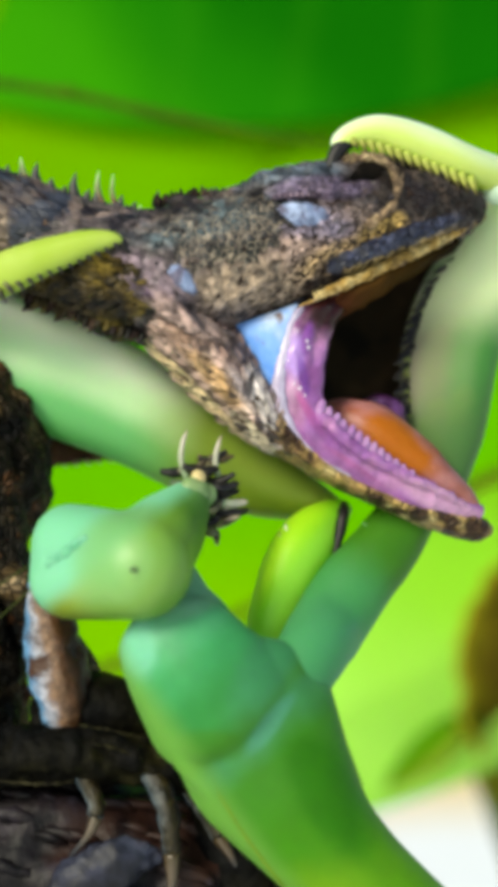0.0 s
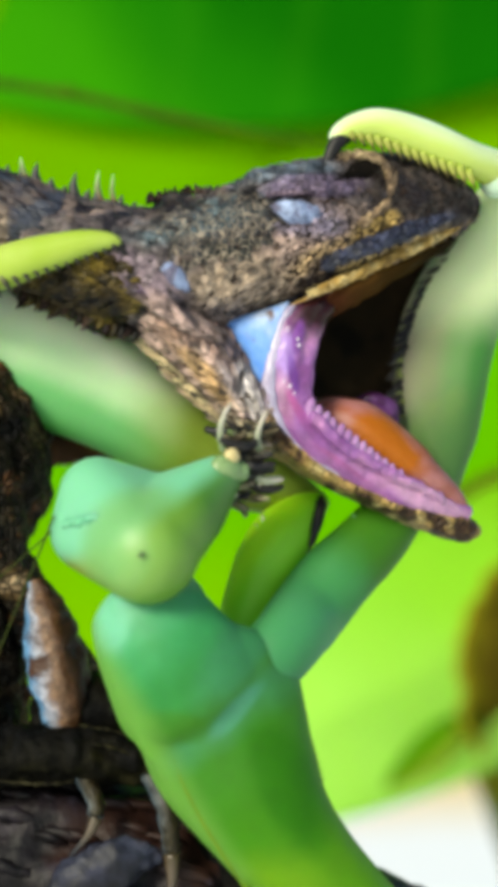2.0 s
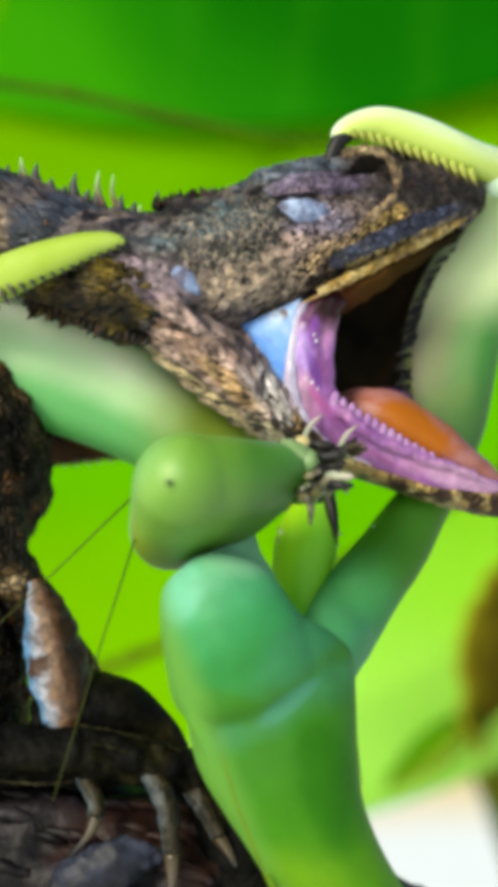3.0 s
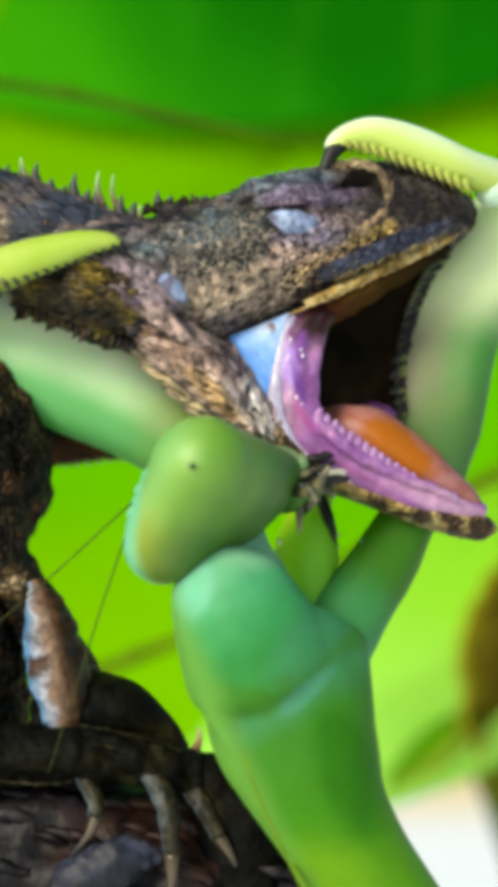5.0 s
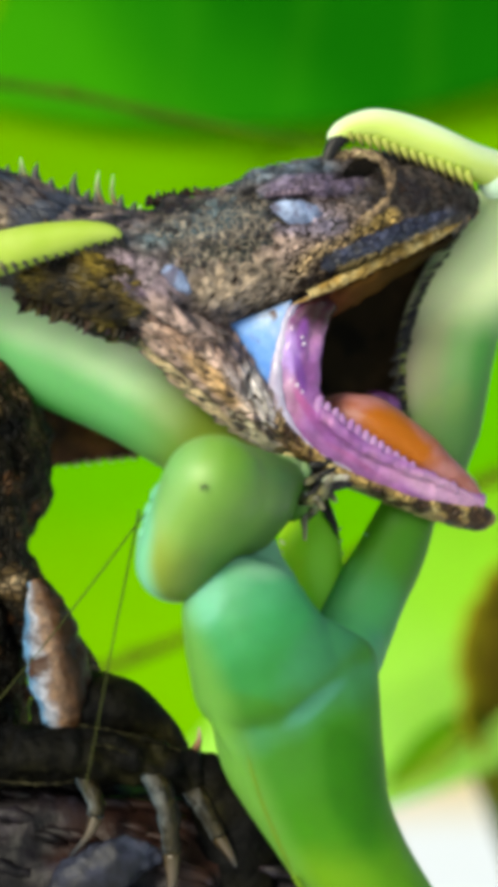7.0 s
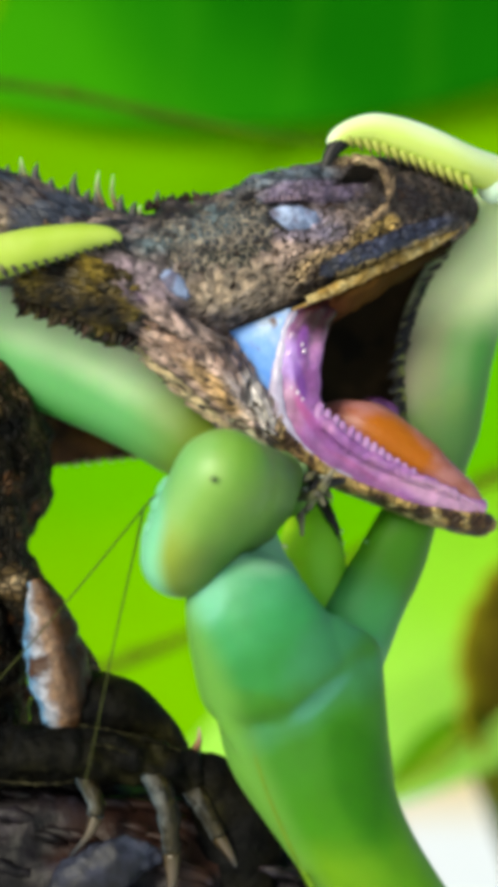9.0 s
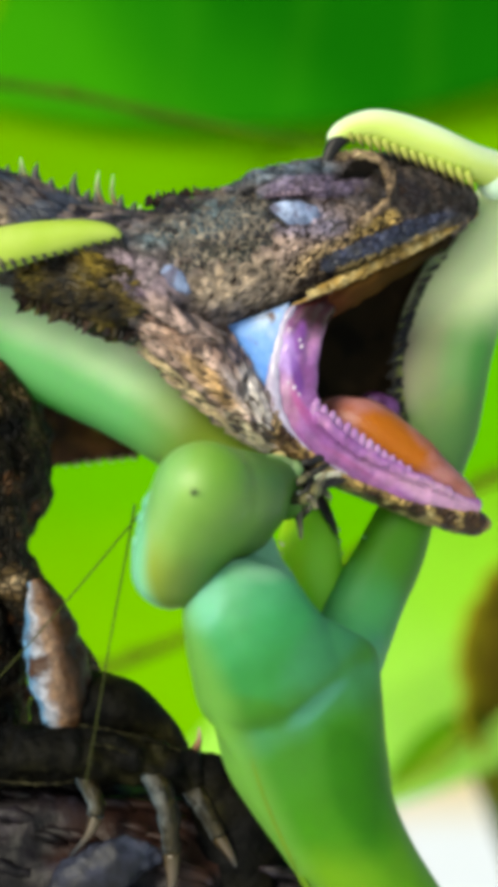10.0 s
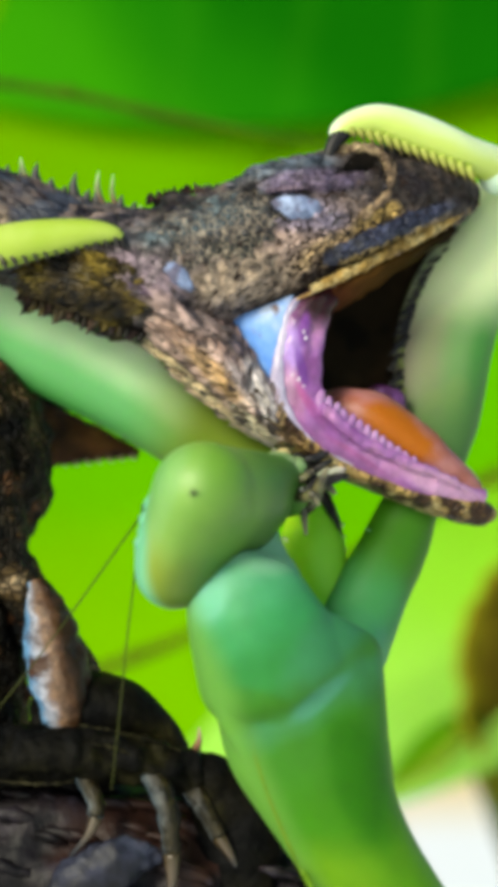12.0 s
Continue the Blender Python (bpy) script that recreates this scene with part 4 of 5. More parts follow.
    band = tube([(598, 516, -70, 6, 10), (574, 530, -80, 12, 16), (548, 554, -96, 23, 24), (525, 588, -108, 30, 26), (514, 638, -114, 33, 26), (520, 702, -116, 35, 26), (554, 764, -112, 36, 26), (610, 812, -96, 33, 24), (690, 853, -74, 30, 22), (780, 882, -46, 24, 20),
                 (850, 898, -14, 14, 14)], 90, 28, 5, 0.0012)
    inner = tube([(606, 526, -58, 10, 12), (570, 558, -90, 18, 18), (552, 604, -106, 18, 18), (546, 655, -112, 18, 18), (552, 700, -116, 14, 14), (562, 734, -120, 10, 10)], 50, 20, 4, 0.0007)
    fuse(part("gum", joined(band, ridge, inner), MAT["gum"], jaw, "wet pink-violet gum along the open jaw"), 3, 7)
    part("jaw_floor", tube([(560, 740, 0, 16, 70), (640, 805, -6, 26, 84), (720, 850, -6, 22, 66), (800, 880, -6, 18, 40), (846, 906, -6, 8, 14)], 30, 24, 5, 0.001), MAT["gum"], jaw, "pink floor of the mouth")
    part("tongue", tube([(560, 726, 0, 12, 30), (600, 738, -10, 36, 52), (648, 760, -20, 50, 64), (700, 792, -26, 48, 60), (760, 832, -28, 38, 46), (810, 864, -22, 24, 28), (842, 886, -14, 8, 12)], 40, 28, 3, 0.002), MAT["tongue"], jaw, "orange tongue paling to pink at its tip")
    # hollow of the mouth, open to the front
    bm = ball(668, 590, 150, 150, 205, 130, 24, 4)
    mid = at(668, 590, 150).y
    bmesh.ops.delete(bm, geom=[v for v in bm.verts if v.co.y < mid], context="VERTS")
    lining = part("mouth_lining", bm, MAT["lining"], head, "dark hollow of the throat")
    so = lining.modifiers.new("thickness", "SOLIDIFY")
    so.thickness = 0.0002
    # Pale glossy beads painted in as sharp glints on the wet gum.
    for a, d, y, q in ((531, 606, -138, 2.6), (534, 617, -139, 3.2), (511, 682, -141, 2.4), (522, 690, -141, 3.2), (531, 702, -141, 2.2), (768, 860, -80, 2.6)):
        part("gum_glint", ball(a, d, y, q, q * 1.3, q * 0.8, 20, 2), MAT["wet_glint"], jaw)
    part("throat_fold", tube([(616, 734, 40, 8, 8), (646, 716, 36, 15, 12), (680, 722, 38, 17, 13), (698, 752, 50, 8, 8)], 16, 12, 4, 0.0006), MAT["wet"], head)
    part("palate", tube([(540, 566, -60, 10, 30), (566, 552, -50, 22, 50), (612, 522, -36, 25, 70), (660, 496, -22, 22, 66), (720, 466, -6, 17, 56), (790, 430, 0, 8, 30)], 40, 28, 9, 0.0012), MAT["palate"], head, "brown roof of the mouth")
    for i in range(13):
        f = i / 12
        a, d = 560 + 164 * f, 722 + 112 * f ** 0.92
        q = rng.uniform(-3, 3)
        part("tooth", tube([(a - 2, d + 12, -130 + 44 * f, 11, 10), (a, d + 2, -134 + 44 * f, 9, 8), (a + 2 + q, d - 8 + 4 * f, -134 + 44 * f, 6.5, 5.5), (a + 3 + q, d - 13 + 5 * f, -132 + 44 * f, 3.5, 3)], 10, 8), MAT["tooth"], jaw)
    for i in range(13):
        f = i / 12
        a, d = 560 + 240 * f, 528 - 116 * f
        part("tooth", thorn((a, d - 4, -100 + 60 * f), (a + 2, d + 10, -96 + 60 * f), 5, 0.0), MAT["ridge"], head)
    part("mouth_corner_skin", membrane((402, 582, -108), (512, 540, -112), (484, 716, -128), 18), MAT["blue_skin"], jaw, "stretched blue-white skin at the corner of the mouth")
    part("lip_edge", tube([(520, 546, -114, 4, 5), (502, 578, -122, 7, 7), (491, 630, -129, 10, 8), (484, 690, -134, 13, 8), (498, 754, -131, 14, 8), (554, 806, -118, 8, 7), (640, 848, -95, 5, 6), (740, 878, -66, 4, 5)], 50, 16, 4, 0.0005), MAT["pale_lip"], jaw, "whitish outer edge of the gum")
    # eye region
    def scaled(name, rows, steps, sides, size, skin="scale"):
        part(name, tube(rows, steps, sides, 5, 0.0006), MAT["scaly"], head)
        g, _ = rings(rows, steps, sides, 5, 0.0006)
        tagged(part(name + "_cover", scales(g, lambda p: True, lambda p: size, 0.00014, rng), MAT[skin], head), kind="stuff")
    scaled("brow", [(428, 350, -106, 14, 20), (452, 334, -120, 24, 26), (510, 324, -124, 24, 28), (570, 312, -118, 22, 26), (630, 306, -106, 12, 16)], 34, 26, 0.0003)
    scaled("cheek_fold", [(150, 462, -150, 5, 8), (200, 490, -172, 14, 14), (262, 534, -184, 16, 15), (322, 576, -182, 15, 14), (392, 604, -166, 8, 10)], 34, 26, 0.0004)
    scaled("snout_side", [(560, 474, -130, 10, 12), (640, 444, -128, 13, 13), (720, 408, -102, 15, 13), (796, 374, -66, 10, 10)], 60, 24, 0.00026, "blue_scale")
    scaled("upper_lid", [(450, 350, -142, 8, 12), (500, 336, -152, 14, 18), (560, 336, -148, 14, 18), (612, 346, -136, 8, 12)], 44, 22, 0.00022)
    part("eyelid", tube([(462, 386, -146, 6, 8), (484, 383, -158, 18, 12), (513, 383, -164, 22, 13), (542, 385, -159, 18, 12), (566, 388, -150, 6, 8)], 34, 24, 3, 0.0004), MAT["lid"], head, "closed grey-blue eyelid")
    scaled("lower_lid", [(456, 378, -146, 5, 7), (500, 400, -153, 9, 10), (560, 400, -148, 10, 10), (616, 376, -134, 6, 8)], 40, 16, 0.0002)
    for i in range(15):
        f = i / 14
        part("lid_bead", ball(468 + 140 * f, 352 - 5 * math.sin(math.pi * f), -176 + 26 * f + 40 * (f - 0.45) ** 2, 5.5, 5, 5, 0, 1), MAT["bead"], head)
    # A bulging black disc stands in for the shade of a hollow.
    part("socket", ball(630, 308, -128, 40, 19, 8, -14), MAT["hollow_shade"], head, "black disc painted in for the shaded hollow beneath the claw")
    scaled("socket_ridge", [(588, 284, -118, 4, 6), (636, 280, -122, 5, 7), (672, 296, -124, 6, 8), (686, 332, -124, 6, 8), (674, 368, -130, 6, 8), (640, 396, -136, 5, 7), (590, 414, -140, 3, 5)], 60, 14, 0.00022, "tan_scale")
    scaled("socket_fold", [(606, 332, -132, 5, 6), (650, 334, -128, 8, 9), (664, 318, -124, 6, 8), (656, 302, -122, 4, 6)], 30, 14, 0.0002)
    scaled("snout_shield", [(690, 322, -106, 16, 14), (740, 330, -92, 24, 18), (790, 350, -70, 20, 16), (826, 372, -34, 12, 12)], 28, 22, 0.0003)
    part("eardrum", tube([(280, 480, -198, 5, 6), (294, 488, -206, 14, 11), (310, 502, -208, 15, 11), (328, 524, -200, 5, 6)], 24, 18, 4, 0.0004), MAT["lid"], head, "pale bluish eardrum")
    for i in range(17):
        f = i / 16
        a, d = 34 + 200 * f, 530 + 66 * f + rng.uniform(-4, 4)
        part("cheek_spine", thorn((a + 6, d, -60 - 40 * f), (a - rng.uniform(2, 12), d + rng.uniform(16, 28), -70 - 40 * f), rng.uniform(8, 12), 0.1), MAT["ochre_scale"] if i % 3 else MAT["scaly"], head)
    for i in range(26):
        f = i / 25
        a = 262 + 180 * f + rng.uniform(-4, 4)
        d = 366 - 26 * math.sin(math.pi * min(1, f * 0.8 + 0.1)) - 22 * max(0, f - 0.8) * 5
        part("crown_spine", thorn((a, d + 12, -30), (a + rng.uniform(-8, 4), d - rng.uniform(0, 9), -34), rng.uniform(6, 10), 0.05), MAT["scaly"], head)
    # limbs
    arm = part("upper_arm", tube([(-40, 750, 100, 80, 60), (60, 768, 170, 62, 46), (150, 782, 200, 38, 30), (246, 802, 210, 6, 8)], 30, 24, 6, 0.0008), MAT["red_skin"], ob, "reddish brown upper arm")
    for i in range(7):
        f = i / 6
        part("arm_spine", thorn((110 + 120 * f, 814 - 10 * f, 180), (118 + 122 * f, 828 - 14 * f, 178), 6, 0.0), MAT["spine"], arm)
    part("shoulder", tube([(-170, 520, 120, 90, 70), (-30, 555, 230, 84, 60), (40, 640, 245, 72, 60), (30, 740, 225, 72, 60), (-40, 800, 150, 50, 50)], 40, 30, 14, 0.001), MAT["limb"], ob)
    part("forearm", tube([(66, 1030, -40, 16, 22), (82, 1090, -62, 40, 40), (96, 1160, -72, 54, 48), (114, 1235, -70, 48, 46), (130, 1300, -50, 30, 32), (140, 1350, -40, 20, 20)], 44, 28, 9, 0.0008), MAT["pale_limb"], ob, "pale blue-white forearm shading to orange brown")
    part("elbow", tube([(-70, 820, -10, 60, 60), (-20, 900, -10, 62, 60), (4, 985, -14, 50, 54), (50, 1060, 0, 46, 48), (100, 1150, 10, 48, 46), (150, 1220, 20, 40, 40), (120, 1320, 30, 80, 50), (40, 1400, 40, 60, 50)], 60, 34, 7, 0.0012), MAT["limb"], ob)
    part("thigh", tube([(80, 1280, -10, 50, 60), (150, 1248, -24, 58, 66), (220, 1256, -26, 54, 60), (276, 1288, -18, 34, 40), (316, 1330, 0, 24, 30)], 50, 34, 5, 0.002), MAT["dark_limb"], ob, "almost black thigh")
    shin = part("shin", tube([(-60, 1345, -60, 58, 60), (60, 1334, -90, 54, 54), (180, 1338, -94, 48, 48), (280, 1352, -84, 40, 42), (350, 1376, -60, 30, 34)], 80, 40, 16, 0.0013), MAT["dark_limb"], ob, "dark olive shin lying along the branch")
    part("shin_ridge", tube([(140, 1282, -122, 1.5, 2), (200, 1292, -128, 2.5, 3), (270, 1310, -118, 2.5, 3), (334, 1332, -86, 1.5, 2)], 30, 8, 4, 0.0003), MAT["olive_ridge"], shin)
    for rows in ([(-40, 1376, -110, 2, 3), (60, 1386, -136, 3, 4), (130, 1382, -140, 2, 3)], [(150, 1312, -138, 1.5, 3), (200, 1322, -144, 2, 3), (250, 1340, -136, 1.5, 3)]):
        part("shin_ridge", tube(rows, 24, 8, 5, 0.0003), MAT["olive_ridge"], shin)
    for toe in (((150, 1372, -106, 17), (168, 1414, -140, 16), (170, 1446, -152, 12), (122, 1516, -150, 1.5)),
                ((272, 1370, -106, 24), (296, 1430, -140, 20), (304, 1510, -150, 16), (294, 1620, -150, 4)),
                ((330, 1380, -70, 22), (362, 1430, -92, 18), (388, 1480, -98, 14), (424, 1545, -90, 4)),
                ((336, 1384, -60, 14), (342, 1350, -66, 12), (345, 1326, -66, 9), (352, 1286, -64, 1.5))):
        (a, b, c, e) = toe
        t = part("toe", tube([(*a, a[3]), (*b, b[3]), (*c, c[3])], 18, 16, 4, 0.0006), MAT["toe"], ob)
        part("claw", tube([(*c, c[3]), (c[0] * 0.6 + e[0] * 0.4 + 4, c[1] * 0.55 + e[1] * 0.45, c[2] - 6, c[3] * 0.55, c[3] * 0.55), (*e, e[3])], 14, 10), MAT["pale_claw" if a[0] == 336 else "claw"], t)
    # Added to darken the place right of the toes, shaped like a foot.
    part("dark_foot_fill", tube([(270, 1352, -56, 24, 30), (326, 1366, -56, 40, 40), (376, 1392, -52, 62, 44), (412, 1446, -52, 74, 44), (424, 1520, -54, 72, 44), (440, 1600, -54, 50, 40), (450, 1660, -50, 30, 30)], 40, 28, 9, 0.0012), MAT["dark_limb"], ob, "dark mass added right of the toes, as the foot's underside")
    return head, jaw


# ---- the mantis ----
EYE = (340, 855, -285)
FEELERS = ((262, 878, -205), (225, 905, -205))


def hull(balls):
    bm = bmesh.new()
    for a, d, y, r in balls:
        b2 = ball(a, d, y, r, r, r, 0, 4)
        me = bpy.data.meshes.new("t")
        b2.to_mesh(me)
        b2.free()
        bm.from_mesh(me)
        bpy.data.meshes.remove(me)
    r = bmesh.ops.convex_hull(bm, input=bm.verts)
    drop = {g for g in r["geom_interior"] + r["geom_unused"] if isinstance(g, bmesh.types.BMVert)}
    bmesh.ops.delete(bm, geom=list(drop), context="VERTS")
    bmesh.ops.recalc_face_normals(bm, faces=bm.faces)
    for f in bm.faces:
        f.smooth = True
    return bm


def joined(*pieces):
    """Several closed skins in one bmesh."""
    bm = bmesh.new()
    for b2 in pieces:
        me = bpy.data.meshes.new("t")
        b2.to_mesh(me)
        b2.free()
        bm.from_mesh(me)
        bpy.data.meshes.remove(me)
    return bm


def fuse(ob, size=4.5, rounds=8):
    """Lets the overlapping skins of a mesh grow together into one smooth cuticle."""
    re = ob.modifiers.new("fuse", "REMESH")
    re.mode, re.voxel_size, re.use_smooth_shade = "VOXEL", size * U, True
    sm = ob.modifiers.new("soften", "SMOOTH")
    sm.factor, sm.iterations = 0.5, rounds
    return ob


def mantis():
    ob = thing("mantis", (700, 1800, -40), "green praying mantis gripping a lizard with its spined forelegs", "mantis")
    P = {}
    ea, ed, ey = EYE
    # head: near eye, far eye and mouth at the corners of a triangle
    far = (ea - 44, ed + 128, ey + 71)
    mouth = (ea + 188, ed - 16, ey + 138)
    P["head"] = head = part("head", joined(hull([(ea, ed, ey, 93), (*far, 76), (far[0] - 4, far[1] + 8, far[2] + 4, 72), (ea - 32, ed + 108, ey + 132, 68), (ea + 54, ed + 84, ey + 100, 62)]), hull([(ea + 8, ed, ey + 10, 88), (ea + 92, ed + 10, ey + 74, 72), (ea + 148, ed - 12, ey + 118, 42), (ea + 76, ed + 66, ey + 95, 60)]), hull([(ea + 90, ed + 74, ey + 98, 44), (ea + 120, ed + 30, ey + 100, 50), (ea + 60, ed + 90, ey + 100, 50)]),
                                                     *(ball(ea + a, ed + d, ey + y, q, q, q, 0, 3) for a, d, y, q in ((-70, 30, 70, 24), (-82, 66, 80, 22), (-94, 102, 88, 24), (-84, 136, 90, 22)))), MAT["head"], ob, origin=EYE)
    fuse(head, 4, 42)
    mx, md, my = mouth
    for a, d, y, q in ((-84, 6, 64, 8), (-89, 17, 66, 10), (-92, 31, 68, 8), (-97, 43, 68, 11), (-102, 64, 72, 9), (-107, 84, 76, 10)):
        part("brow_bump", ball(ea + a, ed + d, ey + y, q * 0.9, q * 1.5, q, 24), MAT["mint"], head)
    part("upper_lip", ball(mx - 30, md - 24, my - 10, 34, 18, 26, 14), MAT["pale_mouth"], head, "olive-mint upper lip")
    part("upper_lip", ball(mx - 4, md - 6, my - 12, 20, 26, 20, 10), MAT["pale_mouth"], head, "olive-mint upper lip")
    part("ocellus", ball(mx - 24, md - 36, my + 8, 14, 11, 14), MAT["orange"], head)
    for s in (-1, 1):
        part("mandible", tube([(mx + 6, md + 6, my + 16 * s, 20, 14), (mx + 30, md + 8, my + 14 * s, 16, 12), (mx + 46, md - 6, my + 4 * s, 3, 3)], 12, 14, 3, 0.0004), MAT["dark"], head, "black biting jaw")
    part("cheek", ball(mx - 14, md + 34, my - 4, 34, 44, 34, 24), MAT["cheek"], head, "olive side of the mouth")
    rng = random.Random(12)
    for i in range(26):
        dx, dd = rng.uniform(-4, 58), rng.uniform(-30, 52)
        dy, w, q = rng.uniform(-48, 76), rng.uniform(20, 34), rng.uniform(-1.2, -0.1)
        ex, edn = w * math.cos(q), w * math.sin(q)
        part("maxilla", tube([(mx + dx - ex, md + dd - edn, my + dy + 12, 5, 5), (mx + dx - ex * 0.3, md + dd - edn * 0.4, my + dy, w * 0.27, w * 0.27), (mx + dx + ex * 0.5, md + dd + edn * 0.4, my + dy - 2, w * 0.25, w * 0.25), (mx + dx + ex, md + dd + edn, my + dy, 3, 3)], 14, 12, 3, 0.0004), MAT[("dark", "palp", "pale_palp", "mouthpart", "dark")[i % 5]], head)
    for dx, dd, dy, ex, edn, eyy in ((0, 22, -22, 46, -34, -40), (-14, 26, -30, 40, 28, -44), (4, 18, 20, 62, 22, -20), (-8, 34, 10, 16, 76, -20)):
        part("palp", tube([(mx + dx, md + dd, my + dy, 11, 11), (mx + dx + ex * 0.4, md + dd + 14, my + dy + eyy * 0.5, 9, 9), (mx + dx + ex * 0.75, md + dd + edn * 0.3, my + dy + eyy * 0.8, 9, 9), (mx + dx + ex, md + dd + edn, my + dy + eyy, 3, 3)], 16, 10), MAT["palp"], head)
    for dx, dy in ((-24, 26), (44, 14)):
        part("palp", tube([(mx + dx, md - 4, my + dy, 6.5, 6.5), (mx + dx - 10, md - 22, my + dy + 28, 5.5, 5.5), (mx + dx - 6, md - 40, my + dy + 52, 4.5, 4.5), (mx + dx + 6, md - 52, my + dy + 72, 1.5, 1.5)], 22, 10), MAT["pale_palp"], head, "pale grey-tan feeler of the mouth")
    for key, root, rows in (("feeler_far", FEELERS[0], [(262, 878, -205, 2.4, 2.4), (244, 890, -200, 2, 2), (200, 930, -190, 1.6, 1.6), (100, 1022, -180, 1.4, 1.4), (0, 1110, -170, 1.3, 1.3), (-120, 1210, -160, 1.1, 1.1)]),
                            ("feeler_near", FEELERS[1], [(225, 905, -205, 2.4, 2.4), (214, 940, -205, 2, 2), (194, 1000, -205, 1.6, 1.6), (150, 1130, -210, 1.4, 1.4), (110, 1255, -215, 1.3, 1.3), (66, 1390, -220, 1.0, 1.0)])):
        P[key] = part("antenna", tube(rows, 40, 8), MAT["feeler"], ob, "thin brown feeler", origin=root)
    P["spot"] = part("eye_spot", ball(ea, ed, ey - 92, 7, 5, 2, 0, 2), MAT["dark"], ob, "dark point on the eye", origin=EYE)
    # thorax
    rows = [(388, 984, -208, 34, 40), (394, 1016, -214, 84, 62), (402, 1054, -216, 107, 80), (422, 1116, -216, 124, 98), (448, 1176, -212, 137, 104), (462, 1210, -211, 135, 106), (472, 1236, -209, 122, 98), (480, 1256, -208, 96, 84), (487, 1274, -204, 40, 44)]
    front = tube(rows, 40, 44, 3, 0.004)
    rows = [(476, 1170, -200, 90, 76), (490, 1220, -202, 138, 90), (504, 1290, -204, 148, 98), (533, 1370, -206, 134, 102), (567, 1450, -206, 112, 100), (628, 1560, -200, 100, 96), (716, 1720, -194, 108, 100), (780, 1900, -190, 118, 108), (860, 2080, -170, 90, 90), (900, 2180, -150, 30, 30)]
    rear = tube(rows, 50, 44, 3, 0.004)
    flange = tube([(318, 1056, -214, 10, 14), (326, 1096, -224, 18, 30), (346, 1170, -236, 28, 34), (376, 1250, -244, 34, 34), (408, 1320, -246, 30, 32), (442, 1390, -242, 24, 28), (488, 1470, -236, 18, 24), (562, 1580, -226, 12, 18), (652, 1760, -220, 8, 12)], 60, 16, 2, 0.001)
    collar = tube([(404, 912, -110, 42, 40), (406, 940, -126, 52, 48), (408, 966, -142, 60, 52), (412, 1000, -160, 68, 58), (426, 1046, -176, 80, 66), (446, 1090, -190, 72, 62)], 24, 28)
    shoulder = hull([(506, 1200, -196, 100), (536, 1152, -200, 68), (586, 1170, -172, 60), (592, 1240, -180, 52), (566, 1290, -196, 88)])
    body = joined(front, rear, flange, collar, shoulder)
    skin = BVHTree.FromBMesh(body)
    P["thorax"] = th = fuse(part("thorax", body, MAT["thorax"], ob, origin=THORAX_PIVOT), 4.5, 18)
    path = [(a, d, (skin.ray_cast(at(a, d, -600), at(a, d, 0) - at(a, d, -600))[0] or at(a, d, -300)).y / U + 5, 6, 5) for a, d in spline([(412, 1290), (424, 1350), (456, 1440), (506, 1550), (566, 1660)], 16)]
    part("side_keel", tube(path, 40, 10), MAT["keel"], th)
    for i in range(24):
        f = i / 23
        a, d = 630 + 30 * f, 1180 + 200 * f
        part("denticle", thorn((a - 16, d + 4, -206), (a + 8, d - 2, -208), 4.5, 0), MAT["denticle"], th)
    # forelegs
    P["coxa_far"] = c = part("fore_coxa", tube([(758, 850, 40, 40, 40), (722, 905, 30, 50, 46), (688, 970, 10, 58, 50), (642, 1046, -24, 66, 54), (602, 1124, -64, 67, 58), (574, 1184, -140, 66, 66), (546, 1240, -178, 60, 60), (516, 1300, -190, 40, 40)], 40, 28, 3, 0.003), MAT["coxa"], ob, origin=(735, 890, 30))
    for i in range(5):
        f = i / 4
        part("coxal_spine", thorn((646 - 60 * f, 950 + 110 * f, -16), (634 - 62 * f, 944 + 108 * f, -20), 4, 0), MAT["margin"], c)
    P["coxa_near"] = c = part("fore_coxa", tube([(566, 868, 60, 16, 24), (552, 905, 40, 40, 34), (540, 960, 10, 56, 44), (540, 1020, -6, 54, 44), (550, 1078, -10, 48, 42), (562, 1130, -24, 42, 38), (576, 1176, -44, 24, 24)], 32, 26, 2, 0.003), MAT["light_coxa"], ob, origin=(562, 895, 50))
    part("black_mark", tube([(562, 866, 24, 6, 8), (569, 880, 8, 11, 10), (579, 908, -4, 10, 10), (588, 938, -14, 6, 7), (594, 962, -20, 1, 1)], 18, 12, 2, 0.0004), MAT["dark"], c, "black mark on the inside of the leg")
    for i in range(6):
        f = i / 5
        part("coxal_spine", thorn((584 - 6 * f, 950 + 110 * f, 10), (601 - 8 * f, 940 + 110 * f, 4), 4.5, 0), MAT["pale_thorn"], c)
        part("coxal_spine", thorn((500 + 6 * f, 960 + 100 * f, -14), (487 + 6 * f, 946 + 100 * f, -18), 4.5, 0), MAT["pale_thorn"], c)
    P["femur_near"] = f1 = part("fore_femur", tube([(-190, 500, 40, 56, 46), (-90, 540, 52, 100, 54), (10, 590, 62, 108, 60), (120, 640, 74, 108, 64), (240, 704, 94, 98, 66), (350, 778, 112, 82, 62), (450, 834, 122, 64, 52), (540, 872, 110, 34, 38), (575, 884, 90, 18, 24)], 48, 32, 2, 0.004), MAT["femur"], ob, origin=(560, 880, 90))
    for i in range(11):
        f = i / 21
        a, d = -60 + 330 * f, 484 + 126 * f
